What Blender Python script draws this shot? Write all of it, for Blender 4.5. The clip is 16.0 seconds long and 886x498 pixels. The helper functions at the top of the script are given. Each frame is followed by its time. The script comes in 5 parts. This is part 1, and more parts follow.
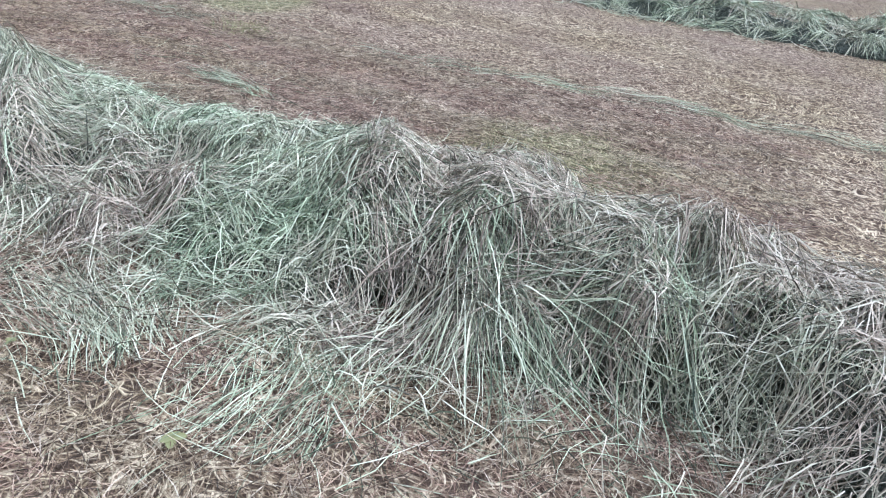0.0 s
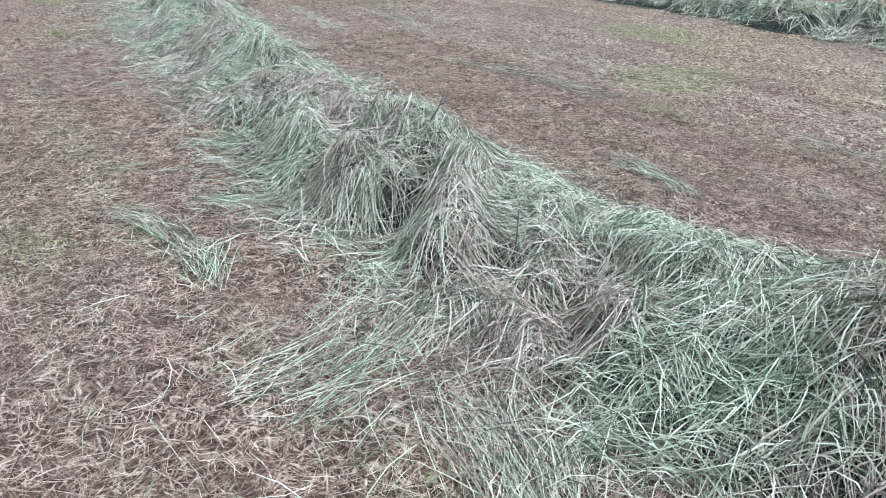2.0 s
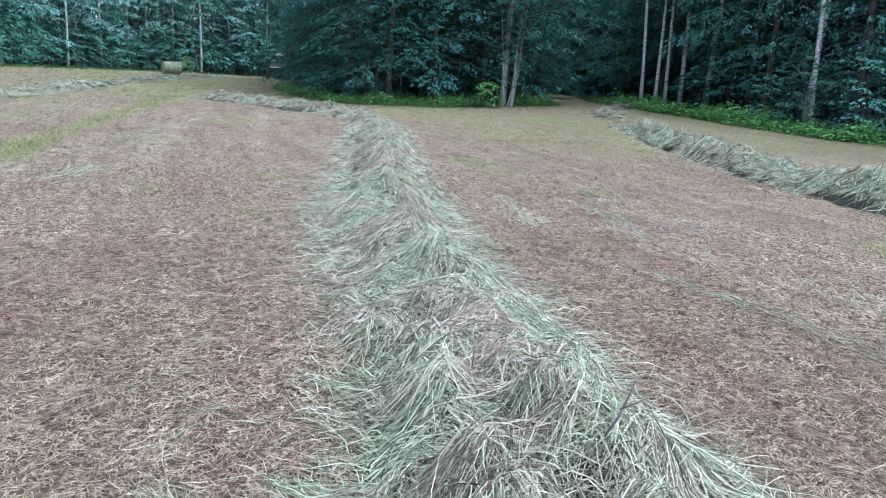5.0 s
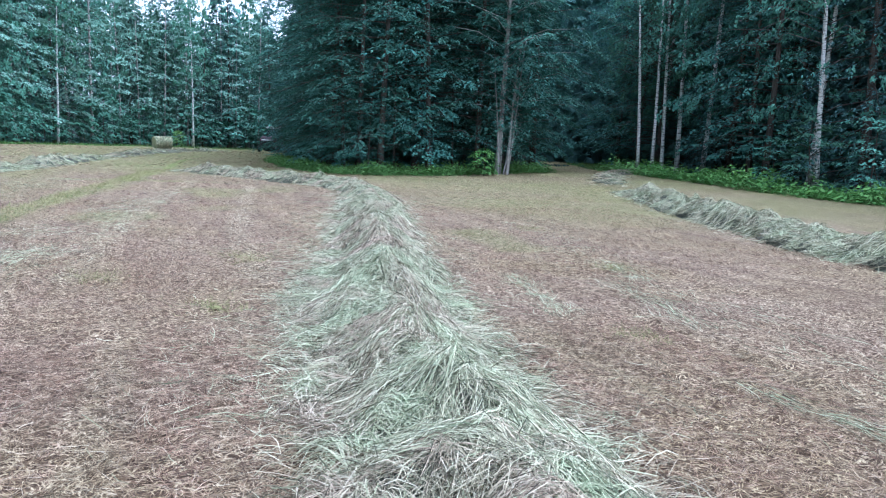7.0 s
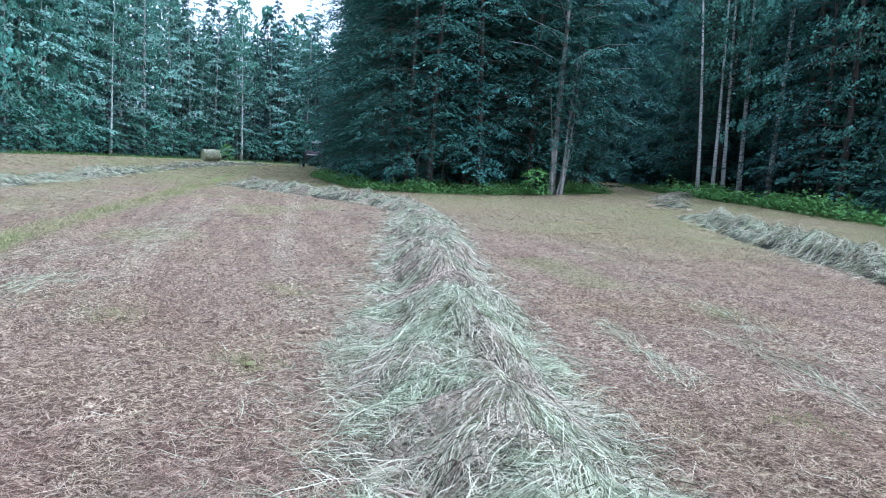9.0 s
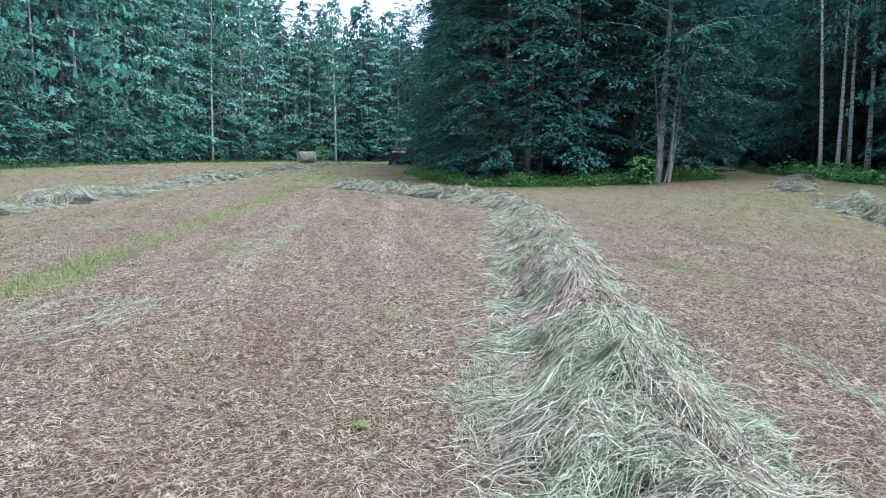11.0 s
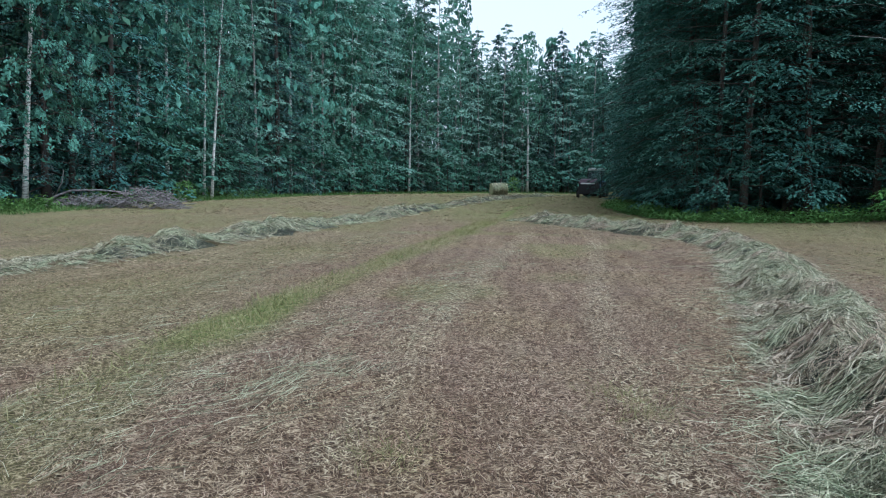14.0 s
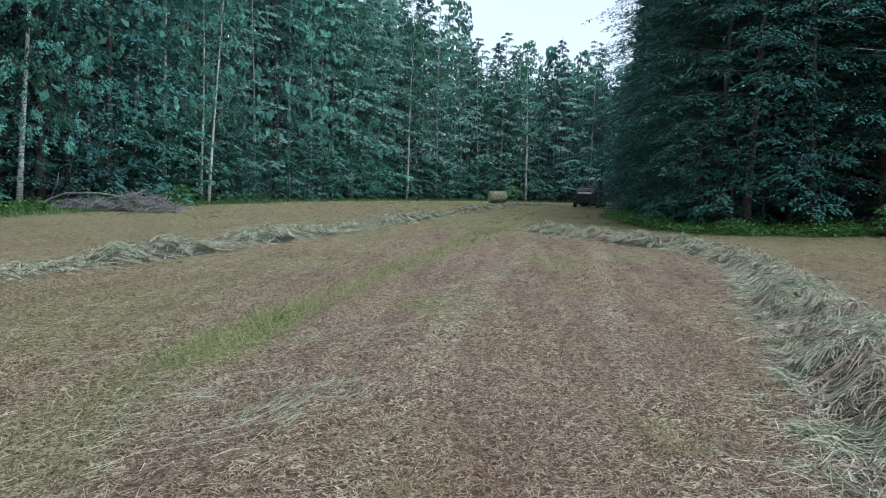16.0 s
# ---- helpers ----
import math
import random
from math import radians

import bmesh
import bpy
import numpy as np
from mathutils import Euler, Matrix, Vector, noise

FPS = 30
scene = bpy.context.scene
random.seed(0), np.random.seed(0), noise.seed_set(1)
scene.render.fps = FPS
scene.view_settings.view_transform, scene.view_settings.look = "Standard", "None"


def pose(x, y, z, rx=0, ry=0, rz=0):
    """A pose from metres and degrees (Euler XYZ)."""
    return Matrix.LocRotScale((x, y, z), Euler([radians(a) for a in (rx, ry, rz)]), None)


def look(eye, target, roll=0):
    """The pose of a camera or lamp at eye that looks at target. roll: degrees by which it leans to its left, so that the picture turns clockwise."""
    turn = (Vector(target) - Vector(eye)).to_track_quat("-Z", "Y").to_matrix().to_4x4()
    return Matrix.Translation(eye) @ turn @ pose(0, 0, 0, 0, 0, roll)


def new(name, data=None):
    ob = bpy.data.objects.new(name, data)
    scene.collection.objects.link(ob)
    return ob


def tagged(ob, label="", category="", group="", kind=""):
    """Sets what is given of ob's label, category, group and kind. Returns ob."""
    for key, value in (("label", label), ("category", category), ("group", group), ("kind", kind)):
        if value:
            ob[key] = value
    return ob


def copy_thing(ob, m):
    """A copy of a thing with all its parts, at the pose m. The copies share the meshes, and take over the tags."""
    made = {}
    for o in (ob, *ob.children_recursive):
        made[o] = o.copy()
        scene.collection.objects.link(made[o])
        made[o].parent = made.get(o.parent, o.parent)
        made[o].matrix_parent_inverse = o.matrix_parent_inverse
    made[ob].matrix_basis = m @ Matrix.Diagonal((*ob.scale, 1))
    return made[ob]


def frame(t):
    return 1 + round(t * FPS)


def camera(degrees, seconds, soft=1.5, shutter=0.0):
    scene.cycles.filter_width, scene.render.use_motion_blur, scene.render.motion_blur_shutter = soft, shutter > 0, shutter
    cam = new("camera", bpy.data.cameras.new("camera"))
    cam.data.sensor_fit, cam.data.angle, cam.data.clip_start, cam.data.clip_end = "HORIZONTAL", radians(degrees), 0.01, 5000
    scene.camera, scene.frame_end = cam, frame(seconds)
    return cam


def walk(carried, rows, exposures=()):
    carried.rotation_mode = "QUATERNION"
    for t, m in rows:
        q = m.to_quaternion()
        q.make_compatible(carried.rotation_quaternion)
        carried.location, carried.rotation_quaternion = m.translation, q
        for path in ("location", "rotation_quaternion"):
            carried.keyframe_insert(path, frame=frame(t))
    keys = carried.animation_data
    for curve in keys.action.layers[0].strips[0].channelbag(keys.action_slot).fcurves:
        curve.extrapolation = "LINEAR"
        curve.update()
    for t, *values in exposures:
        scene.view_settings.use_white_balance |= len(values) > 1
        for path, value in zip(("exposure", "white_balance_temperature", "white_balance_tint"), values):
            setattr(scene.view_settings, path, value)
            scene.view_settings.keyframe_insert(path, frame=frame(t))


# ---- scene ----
cam = camera(63.0, 16.0, soft=1.1)
PATH = [
    (0, (-0.437, -6.982, 1.466), (1.214, -6.348, 0.532), 7.8),
    (0.5, (-0.401, -6.853, 1.455), (1.105, -5.939, 0.508), 7.3),
    (1, (-0.369, -6.685, 1.464), (1.061, -5.611, 0.568), 5.7),
    (1.5, (-0.335, -6.523, 1.466), (0.999, -5.321, 0.586), 4.0),
    (2, (-0.209, -6.376, 1.472), (0.908, -4.959, 0.608), 2.4),
    (2.5, (-0.024, -6.24, 1.453), (0.881, -4.647, 0.649), 3.0),
    (3, (0.127, -6.07, 1.457), (1.003, -4.446, 0.686), 2.8),
    (3.5, (0.271, -5.862, 1.481), (1.089, -4.194, 0.739), 2.1),
    (4, (0.447, -5.679, 1.498), (1.093, -3.906, 0.838), 1.0),
    (4.5, (0.608, -5.507, 1.522), (1.169, -3.694, 0.893), 3.5),
    (5, (0.68, -5.303, 1.538), (1.358, -3.478, 1.08), 3.5),
    (5.2, (0.731, -5.23, 1.542), (1.472, -3.411, 1.164), 2.6),
    (7.3, (1.081, -3.636, 1.443), (1.768, -1.778, 1.169), 2.2),
    (7.5, (1.09, -3.511, 1.453), (1.78, -1.657, 1.16), 1.6),
    (8, (1.148, -3.165, 1.453), (1.795, -1.281, 1.282), 3.3),
    (8.2, (1.154, -3.024, 1.446), (1.73, -1.122, 1.222), 3.8),
    (10.3, (1.272, -1.657, 1.502), (1.884, 0.232, 1.264), 2.6),
    (10.5, (1.22, -1.549, 1.509), (1.77, 0.362, 1.302), 2.8),
    (11, (1.174, -1.308, 1.497), (1.513, 0.645, 1.236), 0.7),
    (11.5, (1.205, -0.962, 1.502), (1.408, 1.022, 1.344), 3.5),
    (12, (1.223, -0.703, 1.488), (1.43, 1.275, 1.277), 3.8),
    (12.5, (1.101, -0.391, 1.481), (1.452, 1.569, 1.288), 2.8),
    (13, (1.04, -0.163, 1.491), (1.27, 1.81, 1.258), 0.4),
    (13.5, (1.017, 0.046, 1.525), (0.978, 2.038, 1.353), 2.0),
    (14, (0.972, 0.219, 1.535), (0.797, 2.203, 1.352), 0.7),
    (14.5, (0.865, 0.394, 1.562), (0.689, 2.381, 1.419), 0.0),
    (15, (0.788, 0.491, 1.57), (0.634, 2.475, 1.376), 0.0),
    (15.5, (0.762, 0.522, 1.565), (0.503, 2.497, 1.39), 0.9),
    (16, (0.794, 0.598, 1.562), (0.629, 2.584, 1.399), 1.5),
]
walk(cam, [(t, look(eye, target, roll)) for t, eye, target, roll in PATH],
     [(0, 0.88, 4850, 9), (2.5, 0.86, 4850, 9), (4, 0.73, 4820, 8), (5, 0.93, 4770, 9), (7.5, 1.05, 4780, 9), (8, 0.90, 4720, 11), (10.5, 1.05, 4690, 11), (11, 0.84, 4880, 9), (11.5, 0.66, 4900, 8), (12, 0.30, 4950, 7), (12.5, 0.36, 4950, 7), (13, 0.53, 4950, 7), (13.5, 0.22, 5080, 5), (14, 0.09, 5110, 4), (16, 0.07, 5140, 4)])

# ---- light ----
world = bpy.data.worlds.new("world")
scene.world = world
world.use_nodes = True
wn, wl = world.node_tree.nodes, world.node_tree.links
sky = wn.new("ShaderNodeTexSky")
sky.sky_type, sky.sun_disc = "NISHITA", False
sky.sun_elevation, sky.sun_rotation = radians(56), radians(140)
sky.air_density, sky.dust_density, sky.ozone_density = 1.0, 4.0, 1.0
cloud = wn.new("ShaderNodeHueSaturation")
cloud.inputs["Saturation"].default_value = 0.05
wl.new(sky.outputs[0], cloud.inputs["Color"])
wl.new(cloud.outputs[0], wn["Background"].inputs[0])
wn["Background"].inputs[1].default_value = 0.265
sun = new("sun", bpy.data.lights.new("sun", "SUN"))
sun.data.energy, sun.data.angle, sun.data.color = 0.75, radians(80), (1.0, 0.98, 0.95)
SUN_AZ, SUN_EL = radians(140), radians(56)
sun.matrix_basis = look((math.sin(SUN_AZ) * math.cos(SUN_EL) * 90, math.cos(SUN_AZ) * math.cos(SUN_EL) * 90, math.sin(SUN_EL) * 90), (0, 0, 0))

# ---- arithmetic ----
rng = np.random.default_rng(7)


def S(u):
    u = np.clip(u, 0, 1)
    return u * u * (3 - 2 * u)


def vnoise(x, y, seed=0):
    """Smooth lattice noise in 0..1."""
    table = np.random.default_rng(seed + 100).random((64, 64))
    xi, yi = np.floor(x).astype(int), np.floor(y).astype(int)
    u, v = S(x - xi), S(y - yi)
    a, b = table[xi % 64, yi % 64], table[(xi + 1) % 64, yi % 64]
    c, d = table[xi % 64, (yi + 1) % 64], table[(xi + 1) % 64, (yi + 1) % 64]
    return (a * (1 - u) + b * u) * (1 - v) + (c * (1 - u) + d * u) * v


def ground_z(x, y):
    x, y = np.asarray(x, float), np.asarray(y, float)
    z = 0.3 * S((y - 20) / 48) + 0.5 * S((x - 9) / 12) * S((y - 5) / 25)
    z = z + 0.03 * (vnoise(x * 0.7, y * 0.7, 1) - 0.5) + 0.06 * (vnoise(x * 0.21 + 5, y * 0.21, 2) - 0.5)
    near = S((16 - y) / 8) * S((x + 9) / 4) * S((13 - x) / 4)
    z = z + near * (0.05 * (vnoise(x * 3.6, y * 3.1, 3) - 0.5) + 0.034 * (vnoise(x * 8.2 + 2, y * 7.7, 4) - 0.5))
    return z


def resample(points, step):
    p = np.array(points, float)
    d = np.r_[0, np.cumsum(np.hypot(*np.diff(p, axis=0).T))]
    s = np.arange(0, d[-1], step)
    q = np.stack([np.interp(s, d, p[:, 0]), np.interp(s, d, p[:, 1])], 1)
    k = np.ones(5) / 5
    for _ in range(3):
        e = np.pad(q, ((2, 2), (0, 0)), mode="edge")
        r = np.stack([np.convolve(e[:, i], k, "valid") for i in (0, 1)], 1)
        r[0], r[-1] = q[0], q[-1]
        q = r
    return q


def nearest(line, x, y):
    """Signed distance to a resampled line, and the length along it."""
    best, along, side = np.full(len(x), 1e9), np.zeros(len(x)), np.zeros(len(x))
    total = 0.0
    for a, b in zip(line[:-1], line[1:]):
        d = b - a
        n = max(np.hypot(*d), 1e-6)
        u = np.clip(((x - a[0]) * d[0] + (y - a[1]) * d[1]) / n ** 2, 0, 1)
        dx, dy = x - a[0] - u * d[0], y - a[1] - u * d[1]
        r = np.hypot(dx, dy)
        m = r < best
        best[m], along[m] = r[m], (total + u * n)[m]
        side[m] = np.sign(d[0] * dy - d[1] * dx)[m]
        total += n
    return best * np.where(side == 0, 1, side), along, total


# ---- mesh helpers ----
def mesh_of(name, verts, faces, material=None, smooth=False):
    me = bpy.data.meshes.new(name)
    me.from_pydata([tuple(v) for v in verts], [], [tuple(f) for f in faces])
    if material:
        me.materials.append(material)
    if smooth:
        me.polygons.foreach_set("use_smooth", [True] * len(me.polygons))
    me.update()
    return me


def mesh_of_quads(name, verts, quads, material, smooth=False):
    """Quick mesh from arrays of verts (n, 3) and quads (m, 4)."""
    me = bpy.data.meshes.new(name)
    me.vertices.add(len(verts))
    me.vertices.foreach_set("co", np.ascontiguousarray(verts, np.float32).ravel())
    me.loops.add(quads.size)
    me.loops.foreach_set("vertex_index", np.ascontiguousarray(quads, np.int32).ravel())
    me.polygons.add(len(quads))
    me.polygons.foreach_set("loop_start", np.arange(0, quads.size, 4, dtype=np.int32))
    if smooth:
        me.polygons.foreach_set("use_smooth", np.ones(len(quads), bool))
    me.materials.append(material)
    me.update(calc_edges=True)
    return me


def part(name, bm, material, parent, label=""):
    """One mesh object under a thing or a part."""
    if isinstance(bm, bmesh.types.BMesh):
        me = bpy.data.meshes.new(name)
        bm.to_mesh(me)
        bm.free()
        me.materials.append(material)
    else:
        me = bm
    ob = new(name, me)
    ob.parent = parent
    return tagged(ob, label)


def unit(v):
    return v / np.maximum(np.linalg.norm(v, axis=-1, keepdims=True), 1e-9)


def leaf_mesh(name, C, A, N, L, W, material):
    """Many small diamond leaves: centres, axes, normals, lengths, widths."""
    A = unit(A)
    side = unit(np.cross(A, N))
    L, W = np.asarray(L)[:, None], np.asarray(W)[:, None]
    fold = unit(np.cross(side, A)) * W * 0.18
    V = np.stack([C - A * L / 2, C + side * W / 2 + fold, C + A * L / 2, C - side * W / 2 + fold], 1).reshape(-1, 3)
    return mesh_of_quads(name, V, np.arange(len(C) * 4).reshape(-1, 4), material)


def blade_mesh(name, P, W, material, twist=0.6):
    """Grass blades as ribbons through P (n, k, 3), widths W (n), narrowing to the tip."""
    n, k = P.shape[:2]
    T = unit(np.gradient(P, axis=1))
    up = unit(np.array([0, 0, 1.0]) + rng.normal(0, twist, (n, 1, 3)))
    side = unit(np.cross(T, np.broadcast_to(up, T.shape)))
    taper = np.interp(np.linspace(0, 1, k), [0, 0.3, 1], [0.75, 1, 0.25])[None, :, None] * W[:, None, None] / 2
    V = np.stack([P - side * taper, P + side * taper], 2).reshape(-1, 3)
    base = (np.arange(n) * 2 * k)[:, None] + (np.arange(k - 1) * 2)[None, :]
    Q = np.stack([base, base + 1, base + 3, base + 2], 2).reshape(-1, 4)
    return mesh_of_quads(name, V, Q, material)


def tube(verts, faces, points, radii, sides=6):
    """Adds a tapered tube through points to the lists."""
    start, pts = len(verts), [Vector(p) for p in points]
    for i, p in enumerate(pts):
        t = (pts[min(i + 1, len(pts) - 1)] - pts[max(i - 1, 0)]).normalized()
        a = t.orthogonal().normalized() if i == 0 else (a - t * a.dot(t)).normalized()
        b = t.cross(a)
        for j in range(sides):
            w = 2 * math.pi * j / sides
            verts.append(p + (a * math.cos(w) + b * math.sin(w)) * radii[i])
    for i in range(len(pts) - 1):
        for j in range(sides):
            k = start + i * sides
            faces.append((k + j, k + (j + 1) % sides, k + sides + (j + 1) % sides, k + sides + j))
    faces.append(tuple(start + j for j in reversed(range(sides))))
    faces.append(tuple(start + (len(pts) - 1) * sides + j for j in range(sides)))


def box_bm(bm, cx, cy, cz, sx, sy, sz, bevel=0.0):
    g = bmesh.ops.create_cube(bm, size=1)
    for v in g["verts"]:
        v.co = Vector((cx + v.co.x * sx, cy + v.co.y * sy, cz + v.co.z * sz))
    if bevel:
        es = list({e for v in g["verts"] for e in v.link_edges})
        bmesh.ops.bevel(bm, geom=es, offset=bevel, segments=2, affect="EDGES", clamp_overlap=True)
    return bm


# ---- materials ----
def material(name, rough=0.8, spec=0.3, metal=0.0):
    m = bpy.data.materials.new(name)
    m.use_nodes = True
    b = m.node_tree.nodes["Principled BSDF"]
    b.inputs["Roughness"].default_value, b.inputs["Metallic"].default_value = rough, metal
    b.inputs["Specular IOR Level"].default_value = spec
    return m, m.node_tree.nodes, m.node_tree.links, b


def ramp(n, stops, mode="LINEAR"):
    r = n.new("ShaderNodeValToRGB")
    r.color_ramp.interpolation = mode
    els = r.color_ramp.elements
    while len(els) < len(stops):
        els.new(0.5)
    for e, (p, c) in zip(els, stops):
        e.position, e.color = p, (*c, 1)
    return r


def noise_node(n, l, scale, detail=4, rough=0.6, coord="Object", stretch=None):
    t, c = n.new("ShaderNodeTexNoise"), n.new("ShaderNodeTexCoord")
    t.inputs["Scale"].default_value, t.inputs["Detail"].default_value, t.inputs["Roughness"].default_value = scale, detail, rough
    if stretch:
        mp = n.new("ShaderNodeMapping")
        mp.inputs["Scale"].default_value = stretch
        l.new(c.outputs[coord], mp.inputs[0])
        l.new(mp.outputs[0], t.inputs["Vector"])
    else:
        l.new(c.outputs[coord], t.inputs["Vector"])
    return t


def mix(n, l, fac, a, b, mode="MIX"):
    m = n.new("ShaderNodeMix")
    m.data_type, m.blend_type = "RGBA", mode
    for sock, v in ((m.inputs[0], fac), (m.inputs[6], a), (m.inputs[7], b)):
        if isinstance(v, (int, float)):
            sock.default_value = v
        elif isinstance(v, tuple):
            sock.default_value = (*v, 1)
        else:
            l.new(v, sock)
    return m.outputs[2]


def bump(n, l, b, height, strength, distance):
    k = n.new("ShaderNodeBump")
    k.inputs["Strength"].default_value, k.inputs["Distance"].default_value = strength, distance
    l.new(height, k.inputs["Height"])
    l.new(k.outputs[0], b.inputs["Normal"])


def fibre_material(name, stops_a, stops_b, patch_scale, lo=0.42, hi=0.6, through_light=0.25, stretch=None, gap_shade=0, toned=False):
    """Blades or leaves: a colour for each piece from one of two palettes, chosen in soft patches."""
    m, n, l, b = material(name, 0.7, 0.22)
    g = n.new("ShaderNodeNewGeometry")
    ra, rb = ramp(n, stops_a), ramp(n, stops_b)
    l.new(g.outputs["Random Per Island"], ra.inputs[0])
    l.new(g.outputs["Random Per Island"], rb.inputs[0])
    t = noise_node(n, l, patch_scale, 3, stretch=stretch)
    f = n.new("ShaderNodeMapRange")
    f.inputs[1].default_value, f.inputs[2].default_value = lo, hi
    l.new(t.outputs[0], f.inputs[0])
    share = f.outputs[0]
    if toned:
        # each lock carries its own share of the second palette
        at, ad = n.new("ShaderNodeAttribute"), n.new("ShaderNodeMath")
        at.attribute_name = "tone"
        ad.operation, ad.use_clamp = "MULTIPLY_ADD", True
        l.new(share, ad.inputs[0])
        ad.inputs[1].default_value = 0.45
        l.new(at.outputs["Fac"], ad.inputs[2])
        share = ad.outputs[0]
    c = mix(n, l, share, ra.outputs[0], rb.outputs[0])
    if gap_shade:
        # noise darkening: shade of gaps between straw clumps, put into the colour
        tm = noise_node(n, l, gap_shade, 5, 0.75)
        rm = ramp(n, [(0.38, (0.36, 0.33, 0.31)), (0.55, (1.06, 1.05, 1.04))])
        l.new(tm.outputs[0], rm.inputs[0])
        c = mix(n, l, 1.0, c, rm.outputs[0], "MULTIPLY")
    l.new(c, b.inputs["Base Color"])
    tr, mx = n.new("ShaderNodeBsdfTranslucent"), n.new("ShaderNodeMixShader")
    l.new(c, tr.inputs[0])
    mx.inputs[0].default_value = through_light
    l.new(b.outputs[0], mx.inputs[1])
    l.new(tr.outputs[0], mx.inputs[2])
    l.new(mx.outputs[0], n["Material Output"].inputs[0])
    return m


def leaf_material(name, dark, mid, light, rough=0.5):
    m, n, l, b = material(name, rough + 0.15, 0.2)
    g, o = n.new("ShaderNodeNewGeometry"), n.new("ShaderNodeObjectInfo")
    soft = lambda a, c, k: tuple(p * (1 - k) + q * k for p, q in zip(a, c))
    r = ramp(n, [(0, soft(dark, mid, 0.35)), (0.55, mid), (1, soft(mid, light, 0.6))])
    l.new(g.outputs["Random Per Island"], r.inputs[0])
    h = n.new("ShaderNodeHueSaturation")
    hv, vv = n.new("ShaderNodeMapRange"), n.new("ShaderNodeMapRange")
    hv.inputs[3].default_value, hv.inputs[4].default_value = 0.475, 0.52
    vv.inputs[3].default_value, vv.inputs[4].default_value = 0.62, 1.45
    l.new(o.outputs["Random"], hv.inputs[0])
    l.new(o.outputs["Random"], vv.inputs[0])
    l.new(hv.outputs[0], h.inputs["Hue"])
    l.new(vv.outputs[0], h.inputs["Value"])
    t = noise_node(n, l, 0.8, 2)
    c = mix(n, l, t.outputs[0], r.outputs[0], mid)
    l.new(c, h.inputs["Color"])
    l.new(h.outputs[0], b.inputs["Base Color"])
    tr, mx = n.new("ShaderNodeBsdfTranslucent"), n.new("ShaderNodeMixShader")
    l.new(h.outputs[0], tr.inputs[0])
    mx.inputs[0].default_value = 0.3
    l.new(b.outputs[0], mx.inputs[1])
    l.new(tr.outputs[0], mx.inputs[2])
    l.new(mx.outputs[0], n["Material Output"].inputs[0])
    return m


def bark_material(name, base, dark, scale, stretch, lo, hi):
    m, n, l, b = material(name, 0.85, 0.2)
    t = noise_node(n, l, scale, 5, 0.65, stretch=stretch)
    big = noise_node(n, l, 0.6, 2)
    r = ramp(n, [(lo, dark), (hi, base)])
    l.new(t.outputs[0], r.inputs[0])
    c = mix(n, l, big.outputs[0], r.outputs[0], dark)
    l.new(mix(n, l, 0.25, r.outputs[0], c), b.inputs["Base Color"])
    bump(n, l, b, t.outputs[0], 0.6, 0.02)
    return m


def plain(name, base, rough=0.6, metal=0.0, grime=(0.08, 0.06, 0.05), amount=0.4):
    m, n, l, b = material(name, rough, 0.4, metal)
    t, t2 = noise_node(n, l, 3, 5), noise_node(n, l, 40, 3)
    r = ramp(n, [(0.45, (0, 0, 0)), (0.75, (amount,) * 3)])
    l.new(t.outputs[0], r.inputs[0])
    l.new(mix(n, l, r.outputs[0], base, grime), b.inputs["Base Color"])
    bump(n, l, b, t2.outputs[0], 0.15, 0.005)
    return m


HAY = fibre_material("hay", [(0, (0.028, 0.036, 0.019)), (0.26, (0.122, 0.148, 0.080)), (0.47, (0.295, 0.33, 0.192)), (0.78, (0.455, 0.487, 0.308)), (1, (0.59, 0.585, 0.408))],
                     [(0, (0.04, 0.03, 0.02)), (0.26, (0.16, 0.118, 0.084)), (0.47, (0.345, 0.26, 0.188)), (0.78, (0.495, 0.39, 0.285)), (1, (0.60, 0.51, 0.395))], 1.7, 0.34, 0.64, 0.13, toned=True)
# core of the rows: shade between the blades put into a dark colour
HAY_CORE_SHADE = fibre_material("hay_core_shade", [(0, (0.035, 0.042, 0.024)), (1, (0.05, 0.055, 0.03))], [(0, (0.045, 0.036, 0.024)), (1, (0.055, 0.045, 0.03))], 1.6, through_light=0.0)
def core_shade_relief():
    n, l = HAY_CORE_SHADE.node_tree.nodes, HAY_CORE_SHADE.node_tree.links
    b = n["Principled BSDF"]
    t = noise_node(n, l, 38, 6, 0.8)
    # low spots of the relief are coloured darker still, as shade
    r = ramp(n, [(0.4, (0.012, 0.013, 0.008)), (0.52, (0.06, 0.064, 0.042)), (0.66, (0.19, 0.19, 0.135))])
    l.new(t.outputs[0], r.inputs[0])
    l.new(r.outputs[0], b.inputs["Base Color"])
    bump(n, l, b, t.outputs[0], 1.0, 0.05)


core_shade_relief()
STRAW = fibre_material("stubble", [(0, (0.032, 0.018, 0.012)), (0.3, (0.15, 0.083, 0.054)), (0.65, (0.33, 0.21, 0.142)), (0.88, (0.455, 0.325, 0.228)), (1, (0.55, 0.44, 0.33))],
                       [(0, (0.036, 0.026, 0.013)), (0.3, (0.16, 0.112, 0.06)), (0.65, (0.34, 0.252, 0.155)), (0.88, (0.45, 0.36, 0.24)), (1, (0.54, 0.46, 0.34))], 1.0, 0.45, 0.64, 0.1, (2.2, 0.2, 1), 9)
